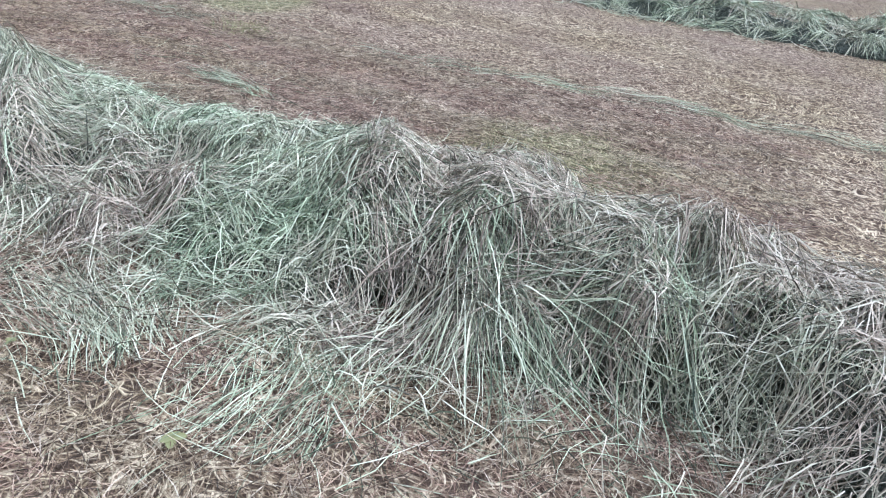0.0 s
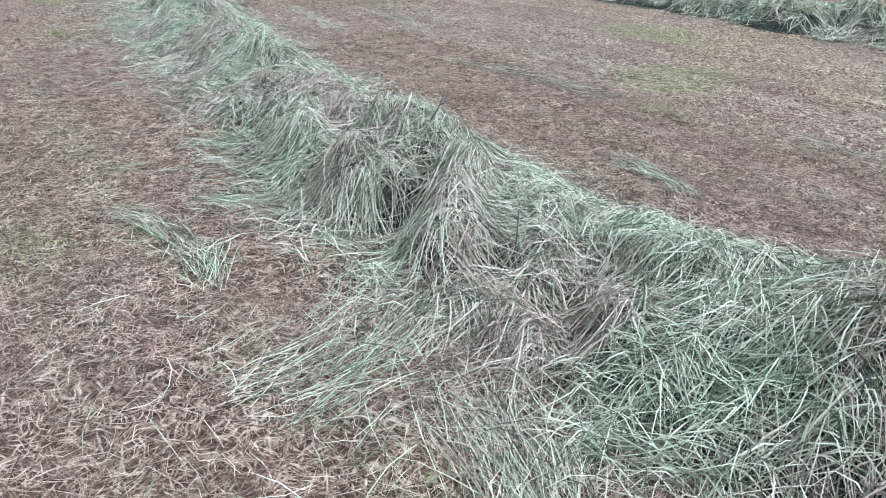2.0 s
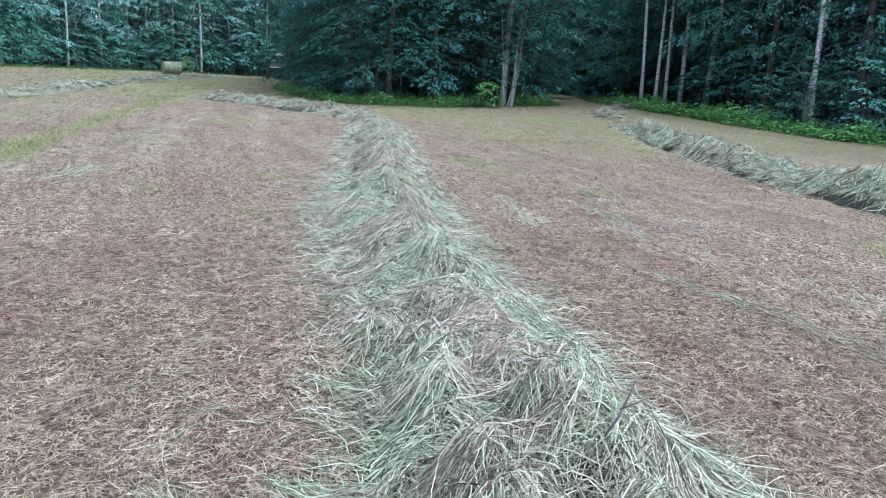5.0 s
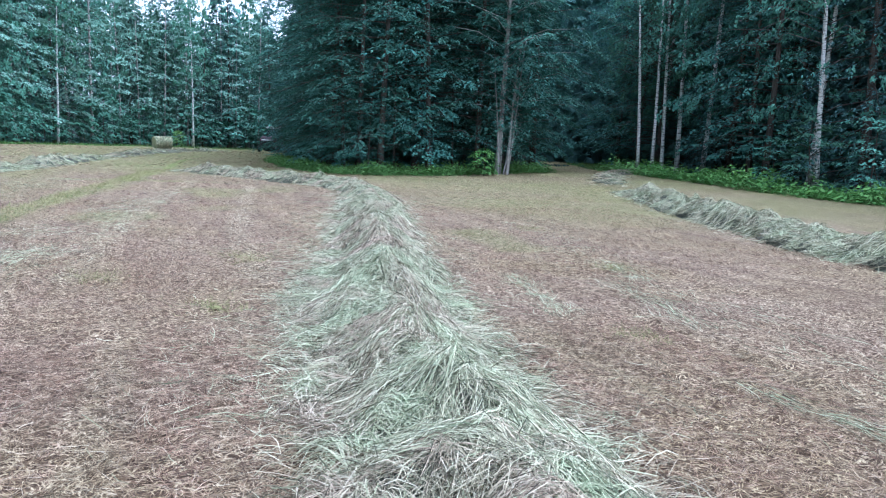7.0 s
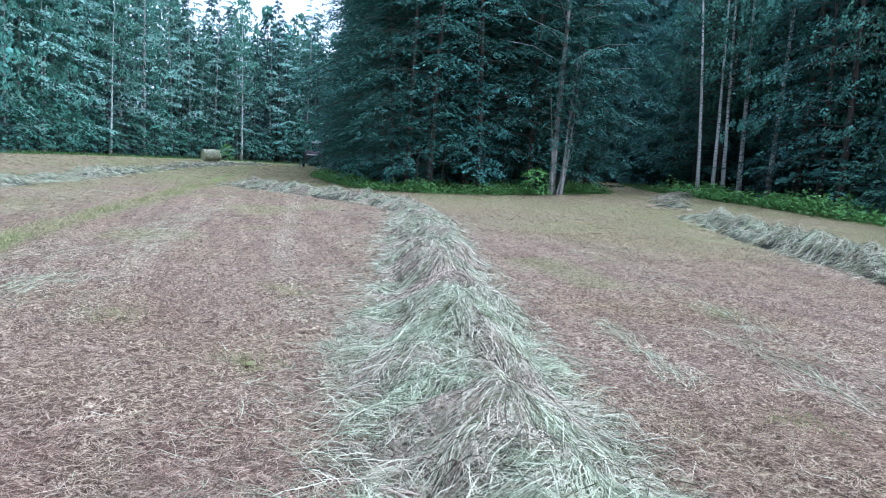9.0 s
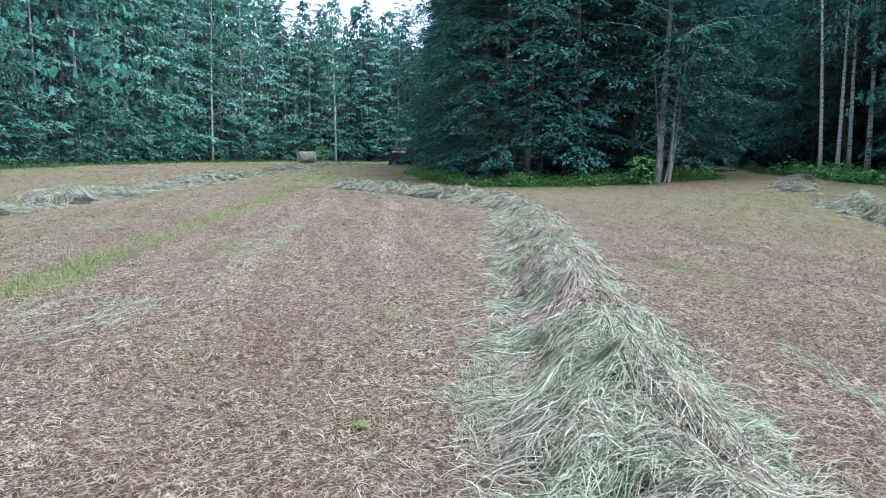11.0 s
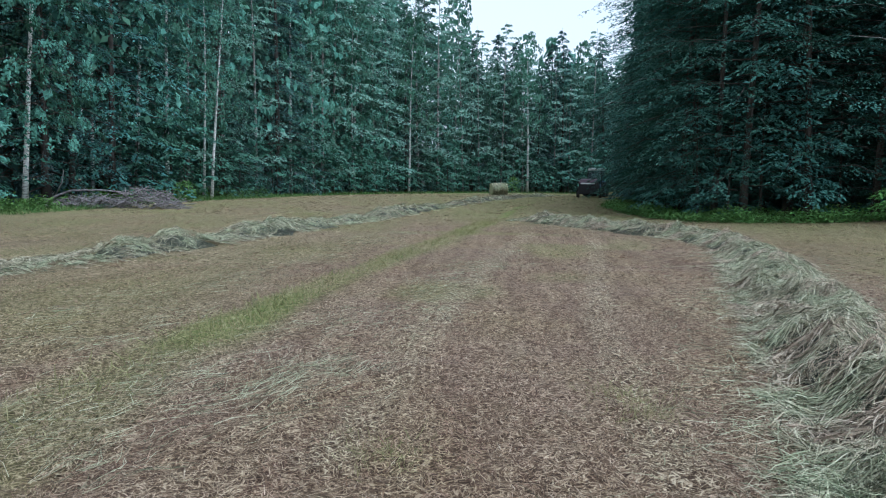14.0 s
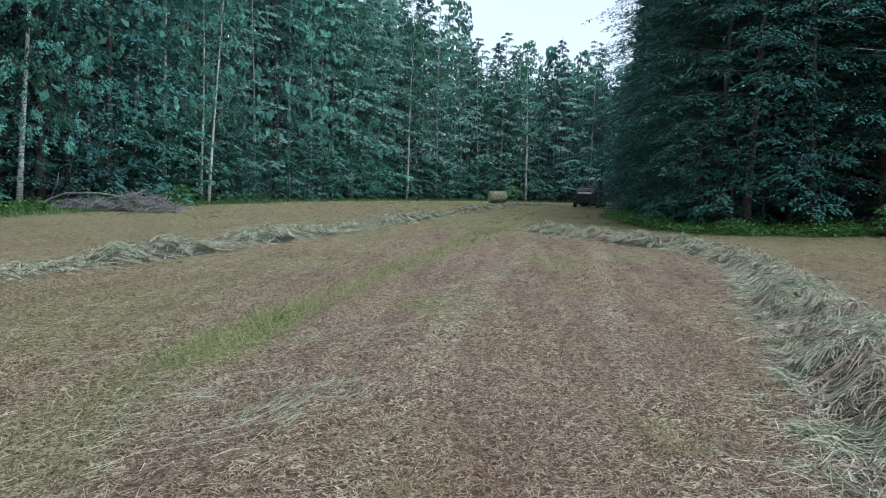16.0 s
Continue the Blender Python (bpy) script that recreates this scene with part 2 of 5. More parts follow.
GRASS = fibre_material("grass", [(0, (0.11, 0.12, 0.045)), (0.6, (0.235, 0.228, 0.09)), (1, (0.36, 0.33, 0.16))],
                       [(0, (0.14, 0.13, 0.05)), (0.6, (0.28, 0.25, 0.12)), (1, (0.40, 0.35, 0.2))], 0.8)
EDGE_GRASS = fibre_material("edge_grass", [(0, (0.04, 0.09, 0.02)), (0.6, (0.08, 0.17, 0.04)), (1, (0.14, 0.24, 0.07))],
                            [(0, (0.06, 0.10, 0.025)), (0.6, (0.11, 0.18, 0.05)), (1, (0.2, 0.25, 0.09))], 0.5)
BIRCH_LEAF = leaf_material("birch_leaf", (0.032, 0.088, 0.064), (0.095, 0.215, 0.152), (0.19, 0.36, 0.245))
BROAD_LEAF = leaf_material("broad_leaf", (0.018, 0.056, 0.05), (0.058, 0.148, 0.120), (0.165, 0.305, 0.20))
# leaves of the far trees: distance haze put into a paler colour
HAZE_LEAF = leaf_material("haze_leaf", (0.10, 0.175, 0.14), (0.175, 0.29, 0.225), (0.25, 0.38, 0.29))
NEEDLE = leaf_material("needle", (0.024, 0.055, 0.053), (0.06, 0.12, 0.112), (0.12, 0.21, 0.185), 0.6)
HERB = leaf_material("herb", (0.06, 0.13, 0.035), (0.12, 0.225, 0.06), (0.24, 0.34, 0.10))
BIRCH_BARK = bark_material("birch_bark", (0.62, 0.60, 0.56), (0.06, 0.05, 0.045), 3.5, (1.0, 1.0, 6.0), 0.37, 0.5)
BROWN_BARK = bark_material("brown_bark", (0.11, 0.09, 0.075), (0.035, 0.03, 0.026), 6, (2, 2, 0.5), 0.35, 0.65)
GREY_BARK = bark_material("grey_bark", (0.42, 0.385, 0.355), (0.12, 0.105, 0.095), 5, (2, 2, 0.6), 0.3, 0.6)
DEAD_WOOD = bark_material("dead_wood", (0.27, 0.24, 0.235), (0.08, 0.07, 0.062), 6, (2, 2, 0.7), 0.3, 0.6)
RED_PAINT = plain("red_paint", (0.05, 0.02, 0.03), 0.55, grime=(0.05, 0.04, 0.035))
DARK_PAINT = plain("dark_paint", (0.012, 0.011, 0.013), 0.7, grime=(0.03, 0.025, 0.02), amount=0.2)
WHITE_PAINT = plain("white_paint", (0.72, 0.72, 0.70), 0.5)
BLUE_PAINT = plain("blue_paint", (0.12, 0.20, 0.32), 0.5)
RUBBER = plain("rubber", (0.02, 0.02, 0.02), 0.9, grime=(0.09, 0.07, 0.05), amount=0.5)
GLASS, gn, gl, gb = material("cab_glass", 0.05, 0.5)
gb.inputs["Base Color"].default_value, gb.inputs["Transmission Weight"].default_value = (0.55, 0.65, 0.68, 1), 0.9


def lying_straws(n, l, length, width):
    """Height of a mat of thin straws lying criss-cross, each bent a little."""
    c, warp = n.new("ShaderNodeTexCoord"), n.new("ShaderNodeTexNoise")
    warp.inputs["Scale"].default_value, warp.inputs["Detail"].default_value = 7, 1
    l.new(c.outputs["Object"], warp.inputs["Vector"])
    bent = n.new("ShaderNodeVectorMath")
    bent.operation = "MULTIPLY_ADD"
    bent.inputs[1].default_value = (0.12, 0.12, 0)
    l.new(warp.outputs["Color"], bent.inputs[0])
    l.new(c.outputs["Object"], bent.inputs[2])
    top = None
    for i, angle in enumerate((0.25, 0.95, 1.75, 2.5)):
        mp, t = n.new("ShaderNodeMapping"), n.new("ShaderNodeTexNoise")
        mp.vector_type = "TEXTURE"
        mp.inputs["Location"].default_value = (3.1 * i, 1.7 * i, 0)
        mp.inputs["Rotation"].default_value = (0, 0, angle)
        mp.inputs["Scale"].default_value = (length, width, length)
        l.new(bent.outputs[0], mp.inputs[0])
        l.new(mp.outputs[0], t.inputs["Vector"])
        t.inputs["Scale"].default_value, t.inputs["Detail"].default_value = 1, 1
        if top is None:
            top = t.outputs[0]
        else:
            m = n.new("ShaderNodeMath")
            m.operation = "MAXIMUM"
            l.new(top, m.inputs[0])
            l.new(t.outputs[0], m.inputs[1])
            top = m.outputs[0]
    return top


def ground_material():
    m, n, l, b = material("field", 0.95, 0.1)
    big, mid, fine = noise_node(n, l, 0.35, 4), noise_node(n, l, 2.2, 5, 0.65), noise_node(n, l, 45, 4, 0.7)
    straw = lying_straws(n, l, 0.075, 0.011)
    r1 = ramp(n, [(0.3, (0.20, 0.115, 0.077)), (0.5, (0.325, 0.21, 0.14)), (0.72, (0.41, 0.305, 0.195))])
    # dark end: brown soil, deepened for the shade between straws
    r2 = ramp(n, [(0.545, (0.036, 0.022, 0.015)), (0.61, (0.20, 0.135, 0.088)), (0.69, (0.55, 0.43, 0.315))])
    l.new(mid.outputs[0], r1.inputs[0])
    l.new(straw, r2.inputs[0])
    c = mix(n, l, 0.75, r1.outputs[0], r2.outputs[0])
    olive = ramp(n, [(0.42, (0, 0, 0)), (0.64, (0.4, 0.4, 0.4))])
    l.new(big.outputs[0], olive.inputs[0])
    tone = lambda *f: mix(n, l, 1.0, r2.outputs[0], f, "MULTIPLY")
    c = mix(n, l, olive.outputs[0], c, tone(1.05, 1.08, 0.66))
    streak = noise_node(n, l, 1.0, 4, 0.6, stretch=(2.6, 0.16, 1))
    pale = ramp(n, [(0.48, (0, 0, 0)), (0.64, (0.45, 0.45, 0.45))])
    l.new(streak.outputs[0], pale.inputs[0])
    c = mix(n, l, pale.outputs[0], c, tone(1.5, 1.55, 1.45))
    rut = ramp(n, [(0.32, (0.42, 0.42, 0.42)), (0.46, (0, 0, 0))])
    l.new(streak.outputs[0], rut.inputs[0])
    c = mix(n, l, rut.outputs[0], c, (0.13, 0.085, 0.06))
    a = n.new("ShaderNodeAttribute")
    a.attribute_name = "green"
    gcol = ramp(n, [(0.5, (0.09, 0.12, 0.03)), (0.6, (0.20, 0.23, 0.07)), (0.72, (0.33, 0.33, 0.13))])
    l.new(straw, gcol.inputs[0])
    c = mix(n, l, a.outputs["Fac"], c, gcol.outputs[0])
    a3 = n.new("ShaderNodeAttribute")
    a3.attribute_name = "track"
    c = mix(n, l, a3.outputs["Fac"], c, tone(1.55, 1.75, 1.65))
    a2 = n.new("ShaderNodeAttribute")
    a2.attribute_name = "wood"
    # ground inside the wood outlines goes to one even near-black tone
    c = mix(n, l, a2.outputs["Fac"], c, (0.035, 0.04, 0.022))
    # dark gaps between stubble clumps, their shade multiplied into the field colour
    clump = noise_node(n, l, 24, 5, 0.75)
    clump_shade = ramp(n, [(0.36, (0.4, 0.37, 0.36)), (0.56, (1, 1, 1))])
    l.new(clump.outputs[0], clump_shade.inputs[0])
    l.new(mix(n, l, 1.0, c, clump_shade.outputs[0], "MULTIPLY"), b.inputs["Base Color"])
    add = n.new("ShaderNodeMath")
    l.new(fine.outputs[0], add.inputs[0])
    l.new(straw, add.inputs[1])
    bump(n, l, b, add.outputs[0], 0.9, 0.03)
    return m


FIELD = ground_material()

# ---- the plan ----
ROW_A = resample([(2.2, -20), (2.0, -12), (2.1, -8), (2.1, -6.8), (2.06, -5.9), (1.92, -5.3), (1.84, -4.6), (1.98, -3.5), (2.1, -2.5), (2.34, -1.3), (2.45, 0.2), (2.72, 1.6), (2.96, 3.0), (3.36, 4.4), (3.72, 6),
                  (4.5, 9), (6.1, 15.5), (6.75, 19), (6.2, 22), (4.4, 25), (2.9, 27.8), (1.6, 30)], 0.25)
ROW_B = resample([(10.8, -22), (10.6, -6), (10.7, 0), (11.4, 4.5), (12.6, 8.5), (14.6, 13.2), (16.6, 18.2)], 0.3)
ROW_C = resample([(-9.5, -6), (-8.6, 4), (-7.5, 11.5), (-6.9, 14.5), (-6.2, 18.5), (-5.4, 24.5), (-4.6, 30), (-3.2, 40), (-1.2, 52), (1.5, 64), (6, 76)], 0.4)
ROW_D = resample([(17.2, 20.5), (19.5, 24.5), (23, 29), (28, 33)], 0.4)
GREEN_STRIP = resample([(-2.6, 2), (-2.0, 6.65), (-1.75, 8.3), (-1.65, 11), (-1.3, 14.6), (-0.6, 20), (0.1, 27), (1.5, 40), (3.5, 60)], 0.5)
EDGE_WEST = [(-27, -30), (-25, 0), (-23, 15), (-21.5, 28), (-21, 42), (-18.5, 57), (-12.5, 76), (-4.5, 92), (8, 98), (24, 102)]
GROVE_EDGE = [(19.5, 31.5), (14, 31), (9.5, 32), (8.9, 45), (11.7, 60), (15, 75), (22, 96)]
EDGE_EAST = [(33, 48), (27, 34), (25.5, 27), (24.6, 18), (26, 13), (28, 4), (29, -8), (31, -30)]


def polygon_mask(points, x, y):
    inside = np.zeros(len(x), bool)
    p = np.array(points)
    for a, b in zip(p, np.roll(p, -1, 0)):
        c = ((a[1] > y) != (b[1] > y)) & (x < (b[0] - a[0]) * (y - a[1]) / (b[1] - a[1] + 1e-12) + a[0])
        inside ^= c
    return inside


WOOD_WEST = EDGE_WEST + [(24, 400), (-400, 400), (-400, -30)]
WOOD_GROVE = GROVE_EDGE + [(45, 96), (30, 52)]
WOOD_EAST = EDGE_EAST + [(400, -30), (400, 400), (60, 400)]


def wooded(x, y):
    return polygon_mask(WOOD_WEST, x, y) | polygon_mask(WOOD_GROVE, x, y) | polygon_mask(WOOD_EAST, x, y)


# ---- ground ----
def axis(lo, hi, step, far):
    """Grid lines: an even near stretch, then wider and wider steps."""
    def outward(start, sign):
        a, st = [], step
        while abs(a[-1] if a else start) < far:
            near = abs((a[-1] if a else start) - start) < 45
            st = min(st * 1.22, 0.42) if near else st * 1.22
            a.append((a[-1] if a else start) + sign * st)
        return a
    mid = list(np.arange(lo, hi, step))
    return np.array(outward(mid[0], -1)[::-1] + mid + outward(mid[-1], 1))


TRACK_A = resample([(1.9, 4), (2.03, 8.8), (2.66, 13.5), (3.5, 21.5), (4.2, 26)], 0.5)
TRACK_B = resample([(0.0, 4), (0.2, 8), (0.75, 14.75), (1.7, 23)], 0.5)


RIM_WEST, RIM_GROVE, RIM_EAST = np.array(EDGE_WEST, float), np.array(GROVE_EDGE, float), np.array(EDGE_EAST, float)


def green_share(x, y):
    d, _, _ = nearest(GREEN_STRIP, x, y)
    width = 0.32 + 0.4 * vnoise(x * 0.8, y * 0.35, 5)
    g = S(1.3 - np.abs(d) / width) * (0.42 + 0.5 * S((vnoise(x * 0.9, y * 0.45, 6) - 0.2) / 0.45)) * S((y - 5.0) / 2.5)
    far = S((y - 22) / 12) * S((6 + 0.12 * y - np.abs(x - 2)) / 5) * (0.35 + 0.35 * vnoise(x * 0.3, y * 0.15, 14))
    patches = S((vnoise(x * 0.5 + 3, y * 0.5, 8) - 0.74) / 0.15) * 0.35
    east = S((x - 6) / 4) * S((y - 4) / 10) * (0.18 + 0.34 * vnoise(x * 0.4, y * 0.4, 12))
    west = S((-1.6 - x) / 2) * S((y - 2) / 6) * (0.1 + 0.5 * vnoise(x * 0.5, y * 0.25, 13))
    rim = np.zeros(len(x))
    for line in (RIM_WEST, RIM_GROVE, RIM_EAST):
        rim = np.maximum(rim, 0.85 * S(1.2 - np.abs(nearest(line, x, y)[0]) / (2.2 + 1.5 * vnoise(x * 0.5, y * 0.5, 17))))
    return np.clip(np.maximum.reduce([g, far, patches, east, west, rim]), 0, 1)


def build_ground():
    X, Y = np.meshgrid(axis(-3, 6.5, 0.11, 900), axis(-8, 6, 0.11, 900))
    x, y = X.ravel(), Y.ravel()
    V = np.stack([x, y, ground_z(x, y)], 1)
    r, c = X.shape
    i = (np.arange(r - 1)[:, None] * c + np.arange(c - 1)[None, :]).ravel()
    me = mesh_of_quads("ground", V, np.stack([i, i + 1, i + c + 1, i + c], 1), FIELD, True)
    a = me.attributes.new("green", "FLOAT", "POINT")
    a.data.foreach_set("value", green_share(x, y).astype(np.float32))
    a = me.attributes.new("track", "FLOAT", "POINT")
    d1, d2 = nearest(TRACK_A, x, y)[0], nearest(TRACK_B, x, y)[0]
    tr = np.maximum(S(1.6 - np.abs(d1) / 0.17), S(1.6 - np.abs(d2) / 0.17)) * (0.3 + 0.7 * vnoise(x * 2, y * 0.7, 15))
    a.data.foreach_set("value", (tr * 0.6).astype(np.float32))
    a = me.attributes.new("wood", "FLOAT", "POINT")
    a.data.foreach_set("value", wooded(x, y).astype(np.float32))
    return tagged(new("ground", me), "mown hay field with reddish tan stubble and green strips", "ground", kind="structure")


build_ground()


# ---- hay rows ----
HEIGHTS_A = ([-20, -9, -6.6, -5.6, -5.0, -4.4, -3.7, -2.8, -2.0, -1.0, 0.5, 2.5, 3.2, 4.2, 5.5, 9, 15, 20, 30],
             [0.34, 0.32, 0.36, 0.38, 0.32, 0.34, 0.42, 0.42, 0.36, 0.30, 0.28, 0.36, 0.44, 0.32, 0.30, 0.31, 0.33, 0.32, 0.30])
BROWN_PATCHES = ((2.12, -2.0, 0.3), (2.06, -2.5, 0.32), (1.76, -3.2, 0.3), (1.5, -4.3, 0.25), (1.6, -4.85, 0.3), (2.0, -6.15, 0.45), (2.3, -7.0, 0.3), (2.45, 0.9, 0.35), (3.3, 4.6, 0.4))
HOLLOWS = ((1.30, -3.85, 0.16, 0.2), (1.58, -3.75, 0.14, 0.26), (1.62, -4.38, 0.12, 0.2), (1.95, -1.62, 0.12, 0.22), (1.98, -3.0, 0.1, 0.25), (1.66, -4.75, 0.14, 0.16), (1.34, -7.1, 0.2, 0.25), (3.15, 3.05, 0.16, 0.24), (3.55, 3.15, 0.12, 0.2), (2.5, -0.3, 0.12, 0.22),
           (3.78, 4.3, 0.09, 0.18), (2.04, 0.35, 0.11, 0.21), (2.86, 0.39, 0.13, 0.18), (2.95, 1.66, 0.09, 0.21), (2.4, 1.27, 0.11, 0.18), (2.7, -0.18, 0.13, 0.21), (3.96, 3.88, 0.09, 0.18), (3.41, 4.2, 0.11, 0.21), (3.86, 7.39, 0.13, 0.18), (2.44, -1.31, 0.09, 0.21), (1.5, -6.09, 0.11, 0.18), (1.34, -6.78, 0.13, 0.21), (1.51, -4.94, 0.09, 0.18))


def row_height(line, half, height, seed, x, y):
    """Height of a hay row over the ground."""
    d, s, total = nearest(line, x, y)
    ends = S(s / 1.5) * S((total - s) / 1.5)
    wob = 0.45 * half * (vnoise(s * 0.75, s * 0 + 3.3, seed) - 0.5)
    if height is None:
        half = half * np.interp(y, [-5.2, -4.5, -3.5, -1.3, 0.2, 3, 7, 12], [1.0, 0.92, 0.84, 0.98, 0.82, 0.82, 0.86, 0.95])
        height = np.interp(y, *HEIGHTS_A)
    w = half * (0.58 + 0.78 * vnoise(s * 0.95, np.sign(d) * 2 + 7.7, seed + 1))
    u = np.clip(np.abs(d + wob) / w, 0, 1)
    prof = (1 - u ** 2.0) ** 1.35
    lumps = 0.60 + 0.42 * vnoise(s * 1.1, d * 1.1 + 20, seed + 2) + 0.7 * (vnoise(s * 2.1, d * 2.3 + 9, seed + 3) - 0.5) + 0.55 * (vnoise(s * 5, d * 5 + 40, seed + 4) - 0.5)
    if seed == 51:
        ends = ends * (0.12 + 0.88 * S((vnoise(s * 0.42, s * 0 + 0.4, 52) - 0.32) / 0.25))
    h = height * prof * np.maximum(lumps, 0.12) * ends
    if seed == 11:
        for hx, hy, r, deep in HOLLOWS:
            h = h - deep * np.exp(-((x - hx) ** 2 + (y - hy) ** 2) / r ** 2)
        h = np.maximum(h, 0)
    return h


def hay_row(line, half, height, seed, label, core_step, sets):
    """A hay row: a lumpy core, its colour darkened for shade, under thousands of blades that lie in locks over it."""
    def surf(x, y):
        return ground_z(x, y) + row_height(line, half, height, seed, x, y)

    seg = np.r_[0, np.cumsum(np.hypot(*np.diff(line, axis=0).T))]

    def at(s, d):
        px, py = np.interp(s, seg, line[:, 0]), np.interp(s, seg, line[:, 1])
        e = 0.15
        tx = np.interp(s + e, seg, line[:, 0]) - np.interp(s - e, seg, line[:, 0])
        ty = np.interp(s + e, seg, line[:, 1]) - np.interp(s - e, seg, line[:, 1])
        n = np.maximum(np.hypot(tx, ty), 1e-6)
        return px - ty / n * d, py + tx / n * d, np.arctan2(ty, tx)

    # core
    ss, dd = np.arange(0.1, seg[-1] - 0.1, core_step), np.linspace(-half * 1.35, half * 1.35, 21)
    SS, DD = np.meshgrid(ss, dd, indexing="ij")
    x, y, _ = at(SS.ravel(), DD.ravel())
    h = row_height(line, half, height, seed, x, y)
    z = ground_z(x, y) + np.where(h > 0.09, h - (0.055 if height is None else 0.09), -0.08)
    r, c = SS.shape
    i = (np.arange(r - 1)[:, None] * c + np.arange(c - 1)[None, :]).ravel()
    me = mesh_of_quads("windrow", np.stack([x, y, z], 1), np.stack([i, i + c, i + c + 1, i + 1], 1), HAY_CORE_SHADE, True)
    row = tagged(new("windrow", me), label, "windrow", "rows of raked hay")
    for s0, s1, locks, per_lock, loose, length, width in sets:
        n = locks * per_lock
        ls, ld = rng.uniform(s0, s1, locks), rng.uniform(-0.92, 0.92, locks) * half
        wide = rng.uniform(0.02, 0.075, locks)
        # combed direction: a slow field along the row, outwards and down on the flanks
        field = 8 * (vnoise(ls * 1.3, ld * 1.8 + 11, seed + 6) - 0.5)
        outward = np.sign(ld) * rng.normal(1.2, 0.6, locks)
        flank = np.clip(np.abs(ld) / half * 1.3, 0, 1)
        lang = np.where(rng.random(locks) < 0.12 + 0.4 * flank, outward + 0.3 * field, field + rng.normal(0, 0.9, locks) + np.where(rng.random(locks) < 0.5, math.pi, 0))
        fan, bow = rng.uniform(0.1, 0.65, locks), rng.normal(0, 0.5, locks)
        lift = rng.uniform(0.0, 0.085, locks) * (1.15 - 0.6 * flank)
        reach = rng.uniform(0.6, 1.25, locks) * (1.1 - 0.3 * flank)
        lx, ly, _ = at(np.clip(ls, 0.2, seg[-1] - 0.2), ld)
        tone = 0.8 * S((vnoise(lx * 2.3, ly * 2.3, seed + 8) - 0.5) / 0.22) * rng.uniform(0.4, 1, locks) + 0.3 * (rng.random(locks) < 0.18)
        if seed == 31:
            tone = tone * 0.3
        elif seed == 51:
            tone = tone * 0.5
        elif s0 > 20:
            tone = np.clip(tone + 0.1, 0, 1)
        if seed == 11:
            for bx, by, br in BROWN_PATCHES:
                tone = np.maximum(tone, (np.hypot(lx - bx, ly - by) < br * rng.uniform(0.6, 1.2, locks)) * rng.uniform(0.6, 1.0, locks))
        k_of = np.repeat(np.arange(locks), per_lock)
        # blades of a lock start from one line across it and run nearly parallel
        v, w = rng.normal(0, 1, n) * wide[k_of], rng.uniform(-0.12, 0.12, n)
        ang = lang[k_of] + rng.normal(0, 1, n) * fan[k_of] + v * 2.5 * fan[k_of] / wide[k_of] * 0.3
        s = ls[k_of] - np.sin(lang[k_of]) * v + np.cos(lang[k_of]) * w
        d = ld[k_of] + np.cos(lang[k_of]) * v + np.sin(lang[k_of]) * w
        off = lift[k_of] + rng.random(n) * 0.03
        curl = np.r_[bow[k_of] + rng.normal(0, 0.22, n), rng.normal(0, 0.5, loose)]
        L = np.r_[reach[k_of] * rng.uniform(0.6, 1.15, n), rng.uniform(0.35, 1.1, loose)] * length
        T = np.r_[tone[k_of], rng.uniform(0, 0.6, loose)]
        s = np.r_[s, rng.uniform(s0, s1, loose)]
        d = np.r_[d, np.clip(rng.normal(0, half * 0.55, loose), -half * 1.15, half * 1.15)]
        ang = np.r_[ang, rng.uniform(0, 2 * math.pi, loose)]
        off = np.r_[off, rng.random(loose) * 0.07]
        m = len(s)
        s = np.clip(s, 0.2, seg[-1] - 0.2)
        x, y, th = at(s, d)
        a = th + ang
        # blades set back so that their middles lie at the chosen places
        x, y = x - np.cos(a) * L * 0.45, y - np.sin(a) * L * 0.45
        a = a - curl * 0.5
        k = 4 if width < 0.007 else 3
        P = np.zeros((m, k, 3))
        for j in range(k):
            u = j / (k - 1)
            P[:, j, 0], P[:, j, 1] = x, y
            P[:, j, 2] = surf(x, y) + 0.004 + off * (0.35 + 2.4 * u * (1 - u))
            st = L / (k - 1)
            x, y = x + np.cos(a + curl * u) * st, y + np.sin(a + curl * u) * st
        # stiff stems bridge the hollows
        stiff = rng.random(m) < 0.3
        straight = P[:, :1] + (P[:, -1:] - P[:, :1]) * np.linspace(0, 1, k)[None, :, None]
        P[stiff, :, 2] = np.maximum(P[stiff, :, 2], 0.75 * straight[stiff, :, 2] + 0.25 * P[stiff, :, 2])
        tip = rng.random(m) < 0.1
        P[tip, -1, 2] += rng.uniform(0.02, 0.1, tip.sum())
        P[tip, -2, 2] += 0.03
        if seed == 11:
            # few blades cross the hollows, where the core's painted shade shows
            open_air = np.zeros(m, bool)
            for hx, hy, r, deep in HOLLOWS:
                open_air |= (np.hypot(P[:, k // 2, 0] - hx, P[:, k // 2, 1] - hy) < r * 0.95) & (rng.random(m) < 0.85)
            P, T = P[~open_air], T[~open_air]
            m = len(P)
        me = blade_mesh("hay", P, rng.uniform(width * 0.55, width * 1.3, m), HAY)
        me.attributes.new("tone", "FLOAT", "POINT").data.foreach_set("value", np.repeat(T, 2 * k).astype(np.float32))
        tagged(part("hay", me, None, row), "pale grey-green dry grass blades", kind="stuff")
